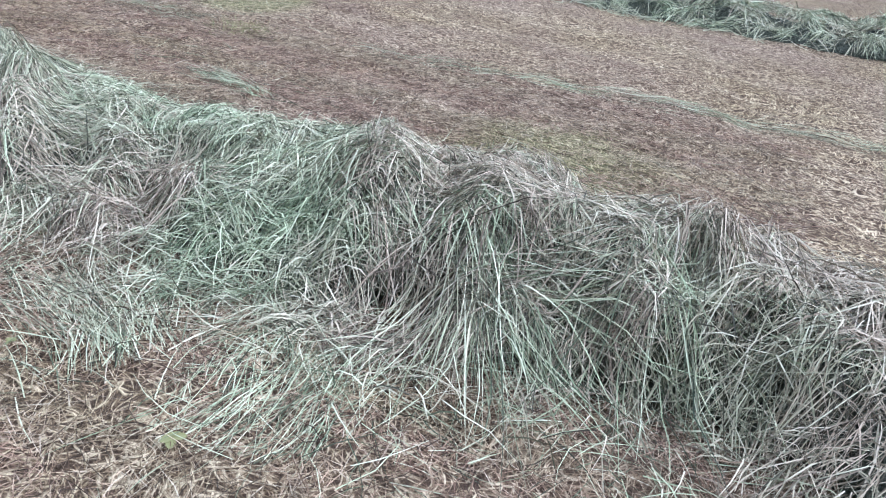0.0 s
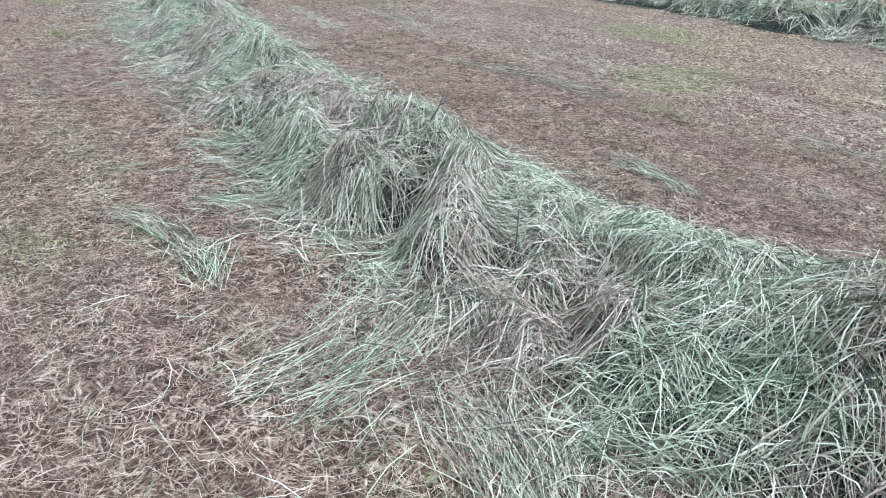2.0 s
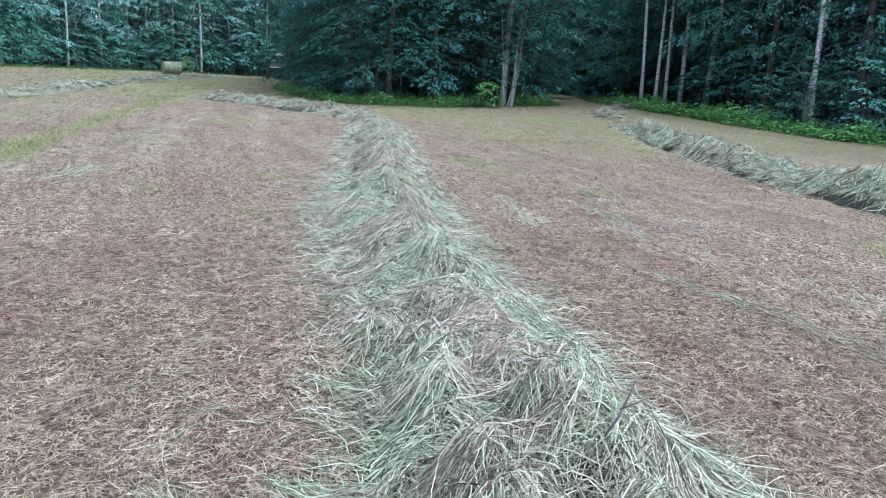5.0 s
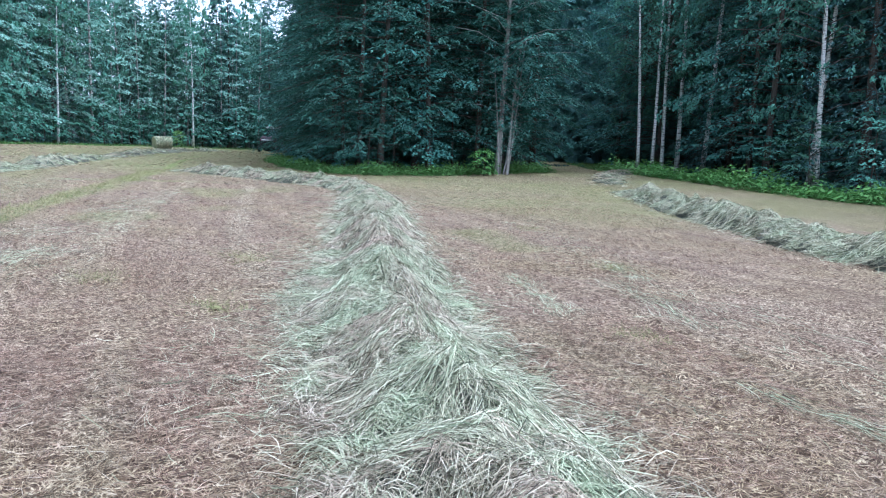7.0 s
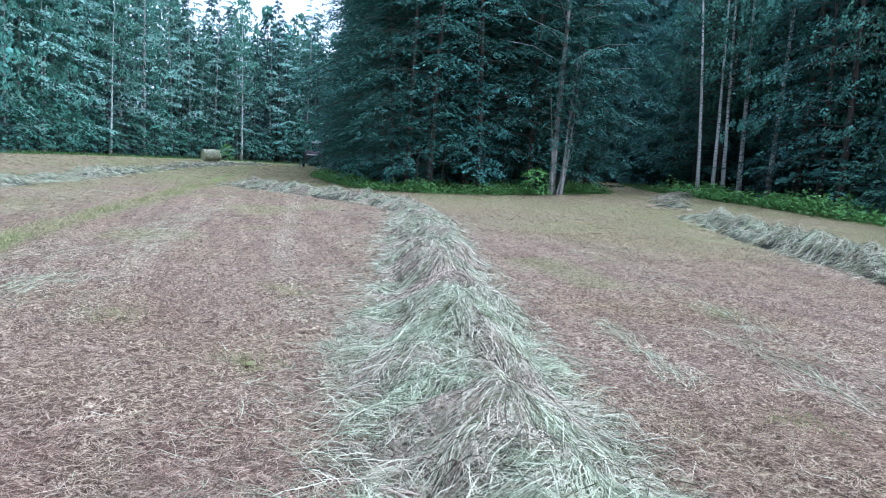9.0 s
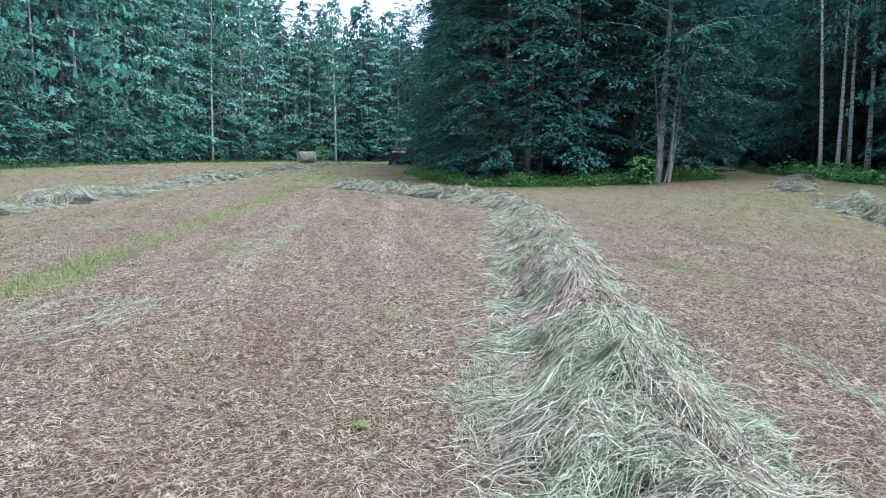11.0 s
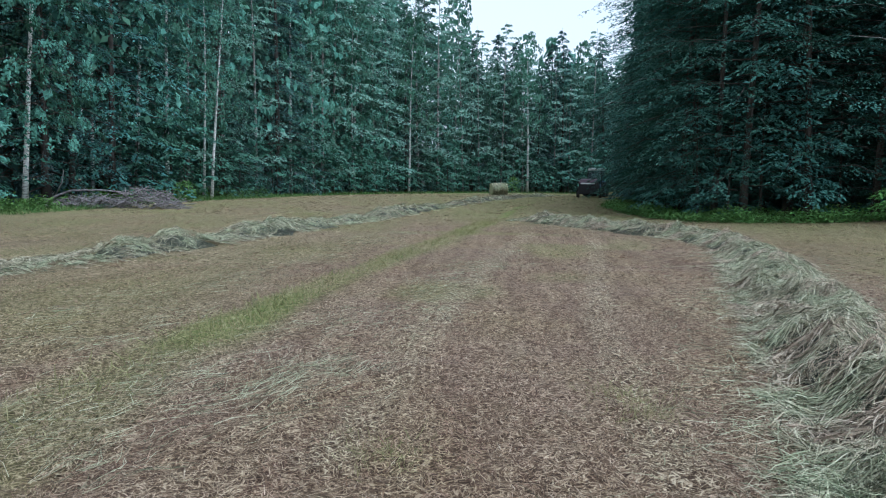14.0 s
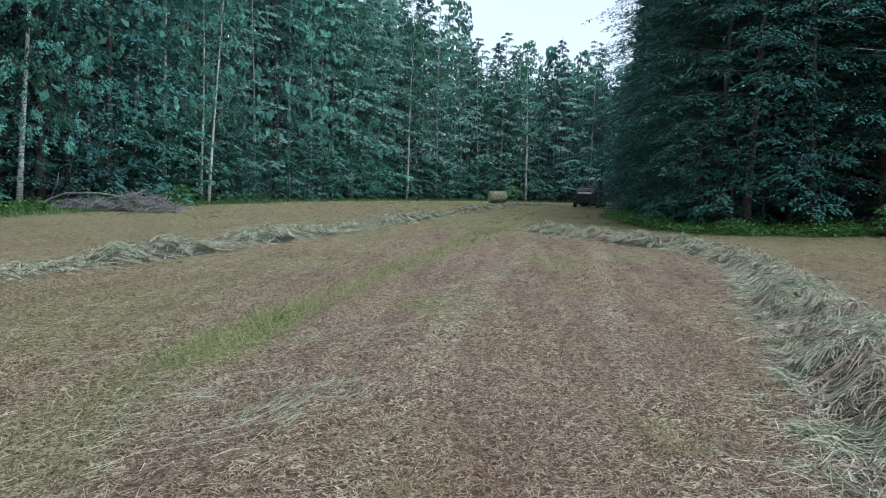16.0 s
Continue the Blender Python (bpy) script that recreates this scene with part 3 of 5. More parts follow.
    if seed == 11:
        for fx, fy, lift, heading, spread, reach, n, tone in FANS:
            # a thick lock thrown over the row, open like a fan
            n = int(n * 0.36)
            q = rng.uniform(-1, 1, n)
            a = radians(heading) + q * radians(spread) + rng.normal(0, 0.42, n)
            r = rng.uniform(-0.3, 0.25, n)
            x, y = fx + np.cos(a) * r - np.sin(a) * q * 0.12, fy + np.sin(a) * r + np.cos(a) * q * 0.12
            L, curl, rise = reach * rng.uniform(0.3, 1.0, n), q * 0.3 + rng.normal(0, 0.4, n), rng.random(n) * 0.04
            P = np.zeros((n, 5, 3))
            for j in range(5):
                u = j / 4
                P[:, j] = np.stack([x, y, surf(x, y) + 0.012 + rise * 0.4 + (0.6 * lift + rise) * (1 - u) ** 0.7 * (0.4 + 1.6 * u)], 1)
                x, y = x + np.cos(a + curl * u) * L / 4, y + np.sin(a + curl * u) * L / 4
            me = blade_mesh("hay", P, rng.uniform(0.0028, 0.006, n), HAY)
            T = np.clip(tone + rng.normal(0, 0.12, n), 0, 1)
            me.attributes.new("tone", "FLOAT", "POINT").data.foreach_set("value", np.repeat(T, 10).astype(np.float32))
            tagged(part("hay_lock", me, None, row, "thick combed lock of drying grass"), kind="stuff")
    return row


# locks that stand out on the main row: place, lift, heading, opening, length, blades, brown share
FANS = [(1.68, -6.32, 0.06, 205, 38, 0.62, 420, 0.0), (1.62, -6.45, 0.07, 262, 22, 0.7, 420, 0.05), (2.0, -6.2, 0.05, 120, 40, 0.4, 220, 0.75), (1.62, -3.3, 0.08, 235, 30, 0.5, 380, 0.1),
        (2.25, -2.7, 0.09, -78, 16, 0.8, 460, 0.0), (2.45, -3.3, 0.06, -70, 20, 0.75, 380, 0.05), (2.15, -2.0, 0.05, 20, 30, 0.4, 220, 0.9), (1.5, -4.35, 0.06, 250, 30, 0.42, 260, 0.8),
        (3.25, 3.3, 0.10, -95, 34, 0.6, 460, 0.0), (2.75, 3.5, 0.07, 225, 26, 0.6, 360, 0.0), (2.4, 2.6, 0.05, 215, 35, 0.55, 340, 0.05)]
# and smaller ones, thrown outwards along both flanks
for i, y in enumerate(np.linspace(-6.9, 5.8, 18)):
    x = float(np.interp(y, ROW_A[:, 1], ROW_A[:, 0])) if y < 15 else 0
    west = i % 3 != 2
    FANS.append((x - 0.28 if west else x + 0.25, float(y), 0.055, 200 + 12 * (i % 4) if west else -50 - 15 * (i % 3), 26, 0.52, 280, 0.1 * (i % 4)))


hay_row(ROW_A, 0.80, None, 11, "long raked row of pale green drying hay on stubble", 0.1,
        [(0.3, 11.2, 200, 24, 2000, 0.4, 0.012), (11.0, 24.0, 3300, 17, 26000, 0.31, 0.0045), (23.5, 34.0, 1300, 20, 6000, 0.30, 0.0068), (33.0, 54.0, 1500, 16, 6000, 0.34, 0.011)])
hay_row(ROW_B, 0.88, 0.40, 31, "raked row of grey-green hay beside the wood", 0.2, [(0.3, 10.2, 160, 16, 1500, 0.45, 0.016), (10.0, 42.0, 2300, 18, 8000, 0.38, 0.010)])
hay_row(ROW_C, 0.95, 0.32, 51, "low raked row of hay crossing the far field", 0.3, [(0.3, 6.2, 90, 16, 600, 0.45, 0.016), (6.0, 40.0, 1500, 16, 7000, 0.36, 0.012), (38.0, 85.0, 300, 16, 2500, 0.5, 0.022)])
hay_row(ROW_D, 0.8, 0.16, 71, "thin flat hay row leading into the lane", 0.3, [(0.3, 15.0, 100, 20, 900, 0.5, 0.012)])


# ---- stubble and loose straw ----
def scatter(x0, x1, y0, y1, n):
    x, y = rng.uniform(x0, x1, n), rng.uniform(y0, y1, n)
    keep = ~wooded(x, y) & (rng.random(n) > 0.85 * green_share(x, y)) & (vnoise(x * 14, y * 14, 41) > 0.55 * rng.random(n))
    return x[keep], y[keep]


def stubble(name, label, x, y, length, width, up, material, k=3):
    n = len(x)
    a, L = rng.uniform(0, 2 * math.pi, n), rng.uniform(length * 0.35, length * 1.4, n)
    steep = np.abs(rng.normal(0, up, n))
    curl = rng.normal(0, 0.8, n)
    P = np.zeros((n, k, 3))
    z0, lift = ground_z(x, y), 0.008 + 0.014 * rng.random(n)
    for j in range(k):
        u = j / (k - 1)
        P[:, j, 0] = x + np.cos(a + curl * u) * L * u * np.cos(steep)
        P[:, j, 1] = y + np.sin(a + curl * u) * L * u * np.cos(steep)
        P[:, j, 2] = z0 + lift + np.sin(steep) * L * u
    me = blade_mesh(name, P, rng.uniform(width * 0.6, width * 1.4, n), material, 0.5)
    return tagged(new(name, me), label, "stubble", kind="stuff")


x, y = scatter(-4.5, 7.5, -7.5, 5.5, 300000)
near = np.abs(x - np.interp(y, [-7, 1], [0.8, 1.6])) < rng.uniform(1.6, 6.5, len(x))
stubble("stubble", "short dry reddish brown cut stubble and straw bits", x[near], y[near], 0.062, 0.0028, 0.32, STRAW, 2)
x, y = scatter(-1.6, 5.2, -7.5, 1.5, 150000)
stubble("stubble", "thin curved dry straws matted on the ground", x, y, 0.115, 0.003, 0.12, STRAW, 3)
x, y = scatter(-3.5, 6.5, -7, 4, 5000)
stubble("stubble", "longer loose dry straws scattered on the stubble", x, y, 0.17, 0.004, 0.2, STRAW)
x, y = scatter(-9, 12, 3.5, 13, 150000)
stubble("stubble", "short dry reddish brown cut stubble and straw bits", x, y, 0.05, 0.0065, 0.45, STRAW, 2)
x, y = scatter(-16, 18, 12, 32, 85000)
stubble("stubble", "short dry reddish brown cut stubble and straw bits", x, y, 0.09, 0.013, 0.2, STRAW, 2)


x, y = scatter(-22, 16, 31, 80, 45000)
stubble("stubble", "short dry reddish brown cut stubble and straw bits", x, y, 0.18, 0.028, 0.2, STRAW, 2)


def strip_points(line, half, n, y0, y1):
    i = rng.integers(0, len(line), n)
    p = line[i] + rng.normal(0, half, (n, 2))
    m = (p[:, 1] > y0) & (p[:, 1] < y1)
    return p[m, 0], p[m, 1]


x, y = strip_points(GREEN_STRIP, 0.44, 44000, 4, 30)
keep = green_share(x, y) > rng.uniform(0.15, 0.9, len(x))
stubble("grass_strip", "uncut green grass strip in the stubble", x[keep], y[keep], 0.10, 0.009, 0.9, GRASS)
# small tufts of living grass in the stubble
tx, ty = [], []
for cx, cy in ((0.03, -2.98), (4.81, -2.84), (1.37, 2.5), (1.85, 5.5), (1.94, 5.0), (-0.5, -4.2), (4.6, 1.0), (-1.4, 3.0), (0.3, 4.1), (6.4, 4.0), (7.3, 8.2)):
    tx.append(rng.normal(cx, 0.14, 260))
    ty.append(rng.normal(cy, 0.14, 260))
stubble("grass_tufts", "sparse yellow-green grass regrowing in the stubble", np.concatenate(tx), np.concatenate(ty), 0.07, 0.004, 0.9, GRASS)


def wisp(cx, cy, angle, length, half, n, bend=0.0, label="loose wisp of pale dry hay on stubble"):
    """A thin lock of hay on the ground."""
    u = rng.uniform(-0.5, 0.5, n) * length
    v = rng.normal(0, half, n)
    c, s = math.cos(angle), math.sin(angle)
    b = bend * (u / length) ** 2 * length
    x, y = cx + c * u - s * (v + b), cy + s * u + c * (v + b)
    a = angle + 2 * bend * u / length + rng.normal(0, 0.25, n)
    L, curl = rng.uniform(0.14, 0.42, n), rng.normal(0, 0.5, n)
    P = np.zeros((n, 4, 3))
    h = rng.random(n) * 0.03
    for j in range(4):
        P[:, j] = np.stack([x, y, ground_z(x, y) + 0.012 + h * (0.5 + 1.2 * (j / 3) * (1 - j / 3))], 1)
        x, y = x + np.cos(a + curl * j / 3) * L / 3, y + np.sin(a + curl * j / 3) * L / 3
    ob = new("hay_wisp", blade_mesh("hay_wisp", P, rng.uniform(0.002, 0.0045, n), HAY))
    return tagged(ob, label, "hay wisp", "loose wisps of hay", "stuff")


for args in ((0.72, -3.35, 1.6, 0.95, 0.05, 300, 0.35), (0.95, -5.35, 1.1, 0.5, 0.1, 420, 0.2), (1.15, -2.9, -0.6, 0.6, 0.07, 220, 0.2), (2.25, 3.0, 1.3, 0.9, 0.11, 520, 0.3),
             (0.85, -4.5, 0.4, 0.9, 0.16, 420, 0.3), (4.6, 2.6, 1.33, 2.2, 0.09, 330, 0.1), (5.65, 2.1, 1.4, 2.2, 0.12, 260, 0.1), (6.45, 3.8, 1.3, 1.5, 0.14, 240, 0.1), (3.4, -3.9, 1.2, 0.7, 0.07, 260, 0.1),
             (2.1, 2.5, 1.57, 0.9, 0.1, 420, 0.35), (-0.6, 5.2, 1.0, 1.8, 0.3, 210, 0.2), (-2.6, 7.2, 1.3, 2.4, 0.3, 200, 0.1), (1.0, -6.0, 0.2, 0.7, 0.15, 300, 0.2)):
    wisp(*args)
# thin lines of hay beyond the main row, raked along the field
for cy in (-4.8, -6.9, -1.2):
    wisp(5.2 - 0.14 * (cy + 4.8), cy, -1.45, 2.2, 0.08, 260, 0.05)


def loose_hay():
    """Thin litter of hay blades on the stubble along the main row."""
    n = 9000
    i = rng.integers(30, 150, n)
    side = np.where(rng.random(n) < 0.6, -1, 1)
    d = side * (0.65 + np.abs(rng.normal(0, 0.55, n)))
    x, y = ROW_A[i, 0] + d + rng.normal(0, 0.1, n), ROW_A[i, 1] + rng.normal(0, 0.2, n)
    keep = vnoise(x * 1.3, y * 1.3, 33) > rng.uniform(0.2, 0.8, n)
    x, y = x[keep], y[keep]
    n = len(x)
    a, L, curl = vnoise(x * 0.9, y * 0.9, 34) * 9 + rng.normal(0, 0.7, n), rng.uniform(0.1, 0.34, n), rng.normal(0, 0.7, n)
    P, h = np.zeros((n, 4, 3)), rng.random(n) * 0.02
    for j in range(4):
        P[:, j] = np.stack([x, y, ground_z(x, y) + 0.016 + h], 1)
        x, y = x + np.cos(a + curl * j / 3) * L / 3, y + np.sin(a + curl * j / 3) * L / 3
    ob = new("loose_hay", blade_mesh("loose_hay", P, rng.uniform(0.002, 0.0045, n), HAY))
    tagged(ob, "thin scattered litter of pale dry grass on stubble", "loose hay", kind="stuff")


loose_hay()


def litter_swath(line, half, n, seed):
    """A faint line of combed hay left behind on the stubble."""
    i = rng.integers(0, len(line) - 1, n)
    t = unit(line[i + 1] - line[i])
    v = rng.normal(0, half, n)
    x, y = line[i, 0] - t[:, 1] * v + rng.normal(0, 0.15, n), line[i, 1] + t[:, 0] * v + rng.normal(0, 0.15, n)
    keep = vnoise(x * 1.5, y * 0.9, seed) > rng.uniform(0.15, 0.75, n)
    x, y, t = x[keep], y[keep], t[keep]
    n = len(x)
    a, L, curl = np.arctan2(t[:, 1], t[:, 0]) + rng.normal(0, 0.45, n), rng.uniform(0.14, 0.36, n), rng.normal(0, 0.5, n)
    P, h = np.zeros((n, 3, 3)), rng.random(n) * 0.02
    for j in range(3):
        P[:, j] = np.stack([x, y, ground_z(x, y) + 0.018 + h], 1)
        x, y = x + np.cos(a + curl * j / 2) * L / 2, y + np.sin(a + curl * j / 2) * L / 2
    ob = new("loose_hay", blade_mesh("loose_hay", P, rng.uniform(0.0025, 0.0048, n), HAY))
    tagged(ob, "faint line of pale combed hay left on stubble", "loose hay", kind="stuff")


litter_swath(resample([(-2.6, 3.2), (-1.9, 5.0), (-1.0, 6.8), (-0.4, 8.6), (0.3, 12), (1.2, 17)], 0.3), 0.36, 3000, 61)
litter_swath(resample([(-1.2, 3.6), (-0.85, 5.2), (-0.3, 6.6), (0.3, 9)], 0.3), 0.16, 1300, 62)
litter_swath(resample([(-4.5, 5), (-3.4, 9), (-2.8, 14), (-2.0, 22)], 0.3), 0.5, 2600, 63)
litter_swath(resample([(5.6, -3), (5.9, 1), (6.6, 5), (7.8, 10)], 0.3), 0.35, 1500, 64)


def twig():
    v, f = [], []
    tube(v, f, [(-0.14, -0.05, 0.0), (-0.03, -0.02, 0.012), (0.08, 0.03, 0.01), (0.16, 0.06, 0.03)], [0.004, 0.005, 0.004, 0.0025], 6)
    tube(v, f, [(0.0, 0, 0.012), (0.05, -0.03, 0.03), (0.09, -0.04, 0.035)], [0.003, 0.0025, 0.0015], 5)
    ob = new("twig", mesh_of("twig", v, f, BROWN_BARK, True))
    ob.matrix_basis = pose(1.99, -3.5, 0.53, 0, -8, 20)
    return tagged(ob, "dark bare twig lying on the hay row", "twig")


twig()


def weed(x, y, size, n, seed):
    """A small broad-leaved weed: each leaf a part."""
    r = random.Random(seed)
    thing = new("weed")
    thing.location = (x, y, float(ground_z(x, y)))
    tagged(thing, "small bright green weed growing in the stubble", "weed", "weeds in the stubble")
    for i in range(n):
        v, a = [], 6.28 * i / n + r.uniform(-0.3, 0.3)
        L, w = size * r.uniform(0.6, 0.9), size * r.uniform(0.5, 0.75)
        rise = r.uniform(0.2, 0.7)
        for u, k in ((0.05, 0.15), (0.35, 0.9), (0.65, 1.0), (0.9, 0.55), (1.05, 0.05)):
            z = 0.01 + L * (rise * u - 0.45 * u * u)
            for sgn in (-1, 0, 1):
                px, py = L * u, sgn * w * k / 2
                v.append((px * math.cos(a) - py * math.sin(a), px * math.sin(a) + py * math.cos(a), z + abs(sgn) * w * 0.12 + 0.01))
        f = [(3 * i + j, 3 * i + j + 1, 3 * i + j + 4, 3 * i + j + 3) for i in range(4) for j in range(2)]
        part("leaf", mesh_of("leaf", v, f, GRASS, True), None, thing)


for i, (wx, wy, sz, n) in enumerate(((0.65, -5.88, 0.04, 5), (0.18, -4.95, 0.045, 6), (0.73, -5.18, 0.025, 4), (0.48, -5.25, 0.035, 5), (-0.16, -3.19, 0.05, 5), (0.35, -5.08, 0.04, 4), (1.4, 2.5, 0.06, 6))):
    weed(wx, wy, sz, n, i)


# ---- trees ----
def random_on(n):
    return unit(rng.normal(0, 1, (n, 3)))


def tree_parts(kind, h, leaves, size, seed, low=None):
    """Trunk, limb and crown meshes of one tree, foot at the origin."""
    global rng
    keep, rng = rng, np.random.default_rng(seed)
    lean = rng.normal(0, 0.018 * h, 2)
    low = low or {"birch": 0.13, "broad": 0.06, "spruce": 0.04, "shrub": 0.02, "aspen": 0.34, "willow": 0.06}[kind]
    reach = {"birch": 0.13, "broad": 0.145, "spruce": 0.15, "shrub": 0.36, "aspen": 0.15, "willow": 0.13}[kind] * h
    bark = {"birch": BIRCH_BARK, "broad": BROWN_BARK, "spruce": BROWN_BARK, "shrub": BROWN_BARK, "aspen": GREY_BARK, "willow": GREY_BARK}[kind]
    r0 = {"birch": 0.0062, "broad": 0.009, "spruce": 0.010, "shrub": 0.011, "aspen": 0.0095, "willow": 0.006}[kind] * h

    def stem(z):
        u = z / h
        return np.array([lean[0] * u * u + 0.06 * math.sin(u * 5 + seed), lean[1] * u * u + 0.06 * math.cos(u * 4 + seed), z])

    v, f = [], []
    zs = np.linspace(-0.15, h * 0.985, 11)
    tube(v, f, [stem(z) for z in zs], [r0 * (1.25 if i == 0 else 1) * (1 - 0.93 * max(z, 0) / h) for i, z in enumerate(zs)], 8)
    trunk = mesh_of("trunk", v, f, bark, True)
    nb = {"birch": 64, "broad": 84, "spruce": 96, "shrub": 30, "aspen": 50, "willow": 64}[kind]
    v, f = [], []
    C, A, N = [], [], []
    per = leaves // nb
    for i in range(nb):
        q = (i + rng.random()) / nb
        z = h * (low + (0.97 - low) * q)
        t = (z / h - low) / (1 - low)
        az = i * 2.4 + rng.normal(0, 0.4)
        if kind == "spruce":
            Lb = reach * (1 - t) ** 0.85 * rng.uniform(0.75, 1.15) + 0.4
        else:
            Lb = reach * (0.45 + 1.1 * math.sin(math.pi * min(max(t * 0.8 + 0.2, 0), 1)) ** 0.8) * rng.uniform(0.55, 1.2) * (1 - 0.55 * t * t)
        out = np.array([math.cos(az), math.sin(az), 0])
        rise, droop = {"birch": (0.75, 0.75), "broad": (0.28, 0.46), "spruce": (-0.05 + 0.35 * t, 0.34), "shrub": (0.75, 0.5), "aspen": (0.6, 0.35), "willow": (0.7, 0.6)}[kind]
        base = stem(z)
        pts = [base + out * Lb * u + np.array([0, 0, Lb * (rise * u - droop * u * u)]) for u in (0, 0.5, 1)]
        if leaves > 2500 or i % 3 == 0:
            tube(v, f, pts, [max(0.25 * r0 * (1 - 0.8 * t), 0.008) * k for k in (1, 0.6, 0.2)], 3)
        n = per
        u = rng.uniform(0.18, 1.05, n) ** 0.75
        p = base + out * (Lb * u)[:, None]
        p[:, 2] += Lb * (rise * u - droop * u * u)
        cross = np.array([-out[1], out[0], 0])
        if kind == "spruce":
            w = rng.normal(0, 0.20, n) * Lb * (1.1 - 0.6 * u)
            p = p + cross * w[:, None]
            p[:, 2] -= np.abs(w) * 0.35 + rng.random(n) * 0.32
            a = out[None] * 0.7 + cross[None] * np.sign(w)[:, None] * 0.8 + np.array([0, 0, -0.45]) + rng.normal(0, 0.25, (n, 3))
            nn = np.array([0, 0, 1.0]) + rng.normal(0, 0.4, (n, 3))
        elif kind == "birch":
            # leaves strung on hanging twigs
            strings = 10
            g = rng.integers(0, strings, n)
            su, sw, sl = rng.uniform(0.25, 1.05, strings), rng.normal(0, 0.22, strings) * Lb, rng.uniform(0.2, 0.6, strings)
            down = rng.random(n)
            p = base + out * (Lb * su[g])[:, None] + cross * sw[g][:, None] + rng.normal(0, 0.07, (n, 3))
            p = p + out * (0.12 * down * sl[g])[:, None]
            p[:, 2] += Lb * (rise * su[g] - droop * su[g] ** 2) - down * sl[g]
            a = np.array([0, 0, -1.0]) + 0.3 * out + rng.normal(0, 0.4, (n, 3))
            nn = out + np.array([0, 0, 0.45]) + rng.normal(0, 0.4, (n, 3))
        else:
            # flat drooping sprays left and right of the bough, like fans
            sprays = 8 if kind == "broad" else 6
            g = rng.integers(0, sprays, n)
            su = np.linspace(0.3, 1.0, sprays) + rng.normal(0, 0.05, sprays)
            sgn = np.where(np.arange(sprays) % 2 == 0, 1, -1) * np.where(np.arange(sprays) == sprays - 1, 0.1, 1)
            sl = np.maximum(Lb, 0.8) * (0.52 - 0.22 * su) * rng.uniform(0.75, 1.25, sprays)
            way = unit(out[None] * 0.75 + cross[None] * (sgn * 0.75)[:, None])
            lat = np.stack([-way[:, 1], way[:, 0], 0 * su], 1)
            tilt = np.array([0, 0, 1.0]) + 0.4 * out + rng.normal(0, 0.2, (sprays, 3))
            q = rng.random(n) ** 0.8
            w = rng.normal(0, 0.2, n) * sl[g] * (1.1 - 0.7 * q)
            p = base + out * (Lb * su[g])[:, None] + way[g] * (sl[g] * q)[:, None] + lat[g] * w[:, None]
            p[:, 2] += Lb * (rise * su[g] - droop * su[g] ** 2) - sl[g] * 0.32 * q ** 2 - 0.45 * np.abs(w) + rng.normal(0, 0.03, n)
            a = way[g] + lat[g] * (np.sign(w) * 0.5)[:, None] + np.array([0, 0, -0.45]) + rng.normal(0, 0.3, (n, 3))
            nn = tilt[g] + (0.6 * out if kind == "willow" else 0) + rng.normal(0, 0.3 if kind == "willow" else 0.2, (n, 3))
        C.append(p), A.append(a), N.append(nn)
    limbs = mesh_of("branching", v, f, BROWN_BARK if kind in ("birch", "willow") else bark, True)
    C, A, N = np.concatenate(C), np.concatenate(A), np.concatenate(N)
    C[:, 2] = np.maximum(C[:, 2], 0.12)
    L = rng.uniform(size * 0.6, size * 1.35, len(C))
    slim = {"spruce": 0.38, "broad": 0.42}.get(kind, 0.6)
    L = L * (1.3 if kind == "broad" else 1)
    leafmat = {"birch": BIRCH_LEAF, "broad": BROAD_LEAF, "spruce": NEEDLE, "shrub": BIRCH_LEAF, "aspen": BROAD_LEAF, "willow": HAZE_LEAF}[kind]
    crown = leaf_mesh("crown", C, A, N, L, L * slim, leafmat)
    rng = keep
    return trunk, limbs, crown


LABELS = {"birch": ("birch_tree", "slender birch with white bark and drooping green leaves"),
          "broad": ("alder_tree", "dark leafy alder with layered branches at the wood's edge"),
          "spruce": ("spruce_tree", "dark spruce with drooping needle branches"),
          "shrub": ("shrub", "leafy green shrub at the edge of the field"),
          "willow": ("willow_tree", "tall tree of the far wood, leaf colour paled to stand for haze"),
          "aspen": ("aspen_tree", "tall grey-barked aspen with bare lower trunk")}


def make_tree(kind, h, leaves, size, seed, low=None):
    name, label = LABELS[kind]
    thing = tagged(new(name), label, name.split("_")[0], "trees of the wood")
    trunk, limbs, crown = tree_parts(kind, h, leaves, size, seed, low)
    part("trunk", trunk, None, thing)
    tagged(part("branching", limbs, None, thing), kind="stuff")
    tagged(part("crown", crown, None, thing), kind="stuff")
    thing["height"] = h
    return thing


MODELS, USED = {}, set()
GRADES = {"front": (22000, 0.108, 3), "near": (12500, 0.138, 2), "mid": (10500, 0.15, 2), "far": (7000, 0.2, 2), "back": (1900, 0.44, 2)}
for kind, h in (("birch", 20), ("broad", 18), ("spruce", 19), ("willow", 20)):
    for grade, (leaves, size, count) in GRADES.items():
        if (grade == "front" and kind != "broad") or (kind == "willow" and grade in ("near", "back")):
            continue
        MODELS[kind, grade] = [make_tree(kind, h, leaves, size * (1.2 if kind == "spruce" else 1), 40 + i + len(MODELS) * 3) for i in range(count)]
for grade, leaves, size in (("near", 2600, 0.14), ("mid", 1300, 0.22), ("far", 700, 0.32)):
    MODELS["shrub", grade] = [make_tree("shrub", 4.8, leaves, size, 90 + i + len(MODELS)) for i in range(2)]


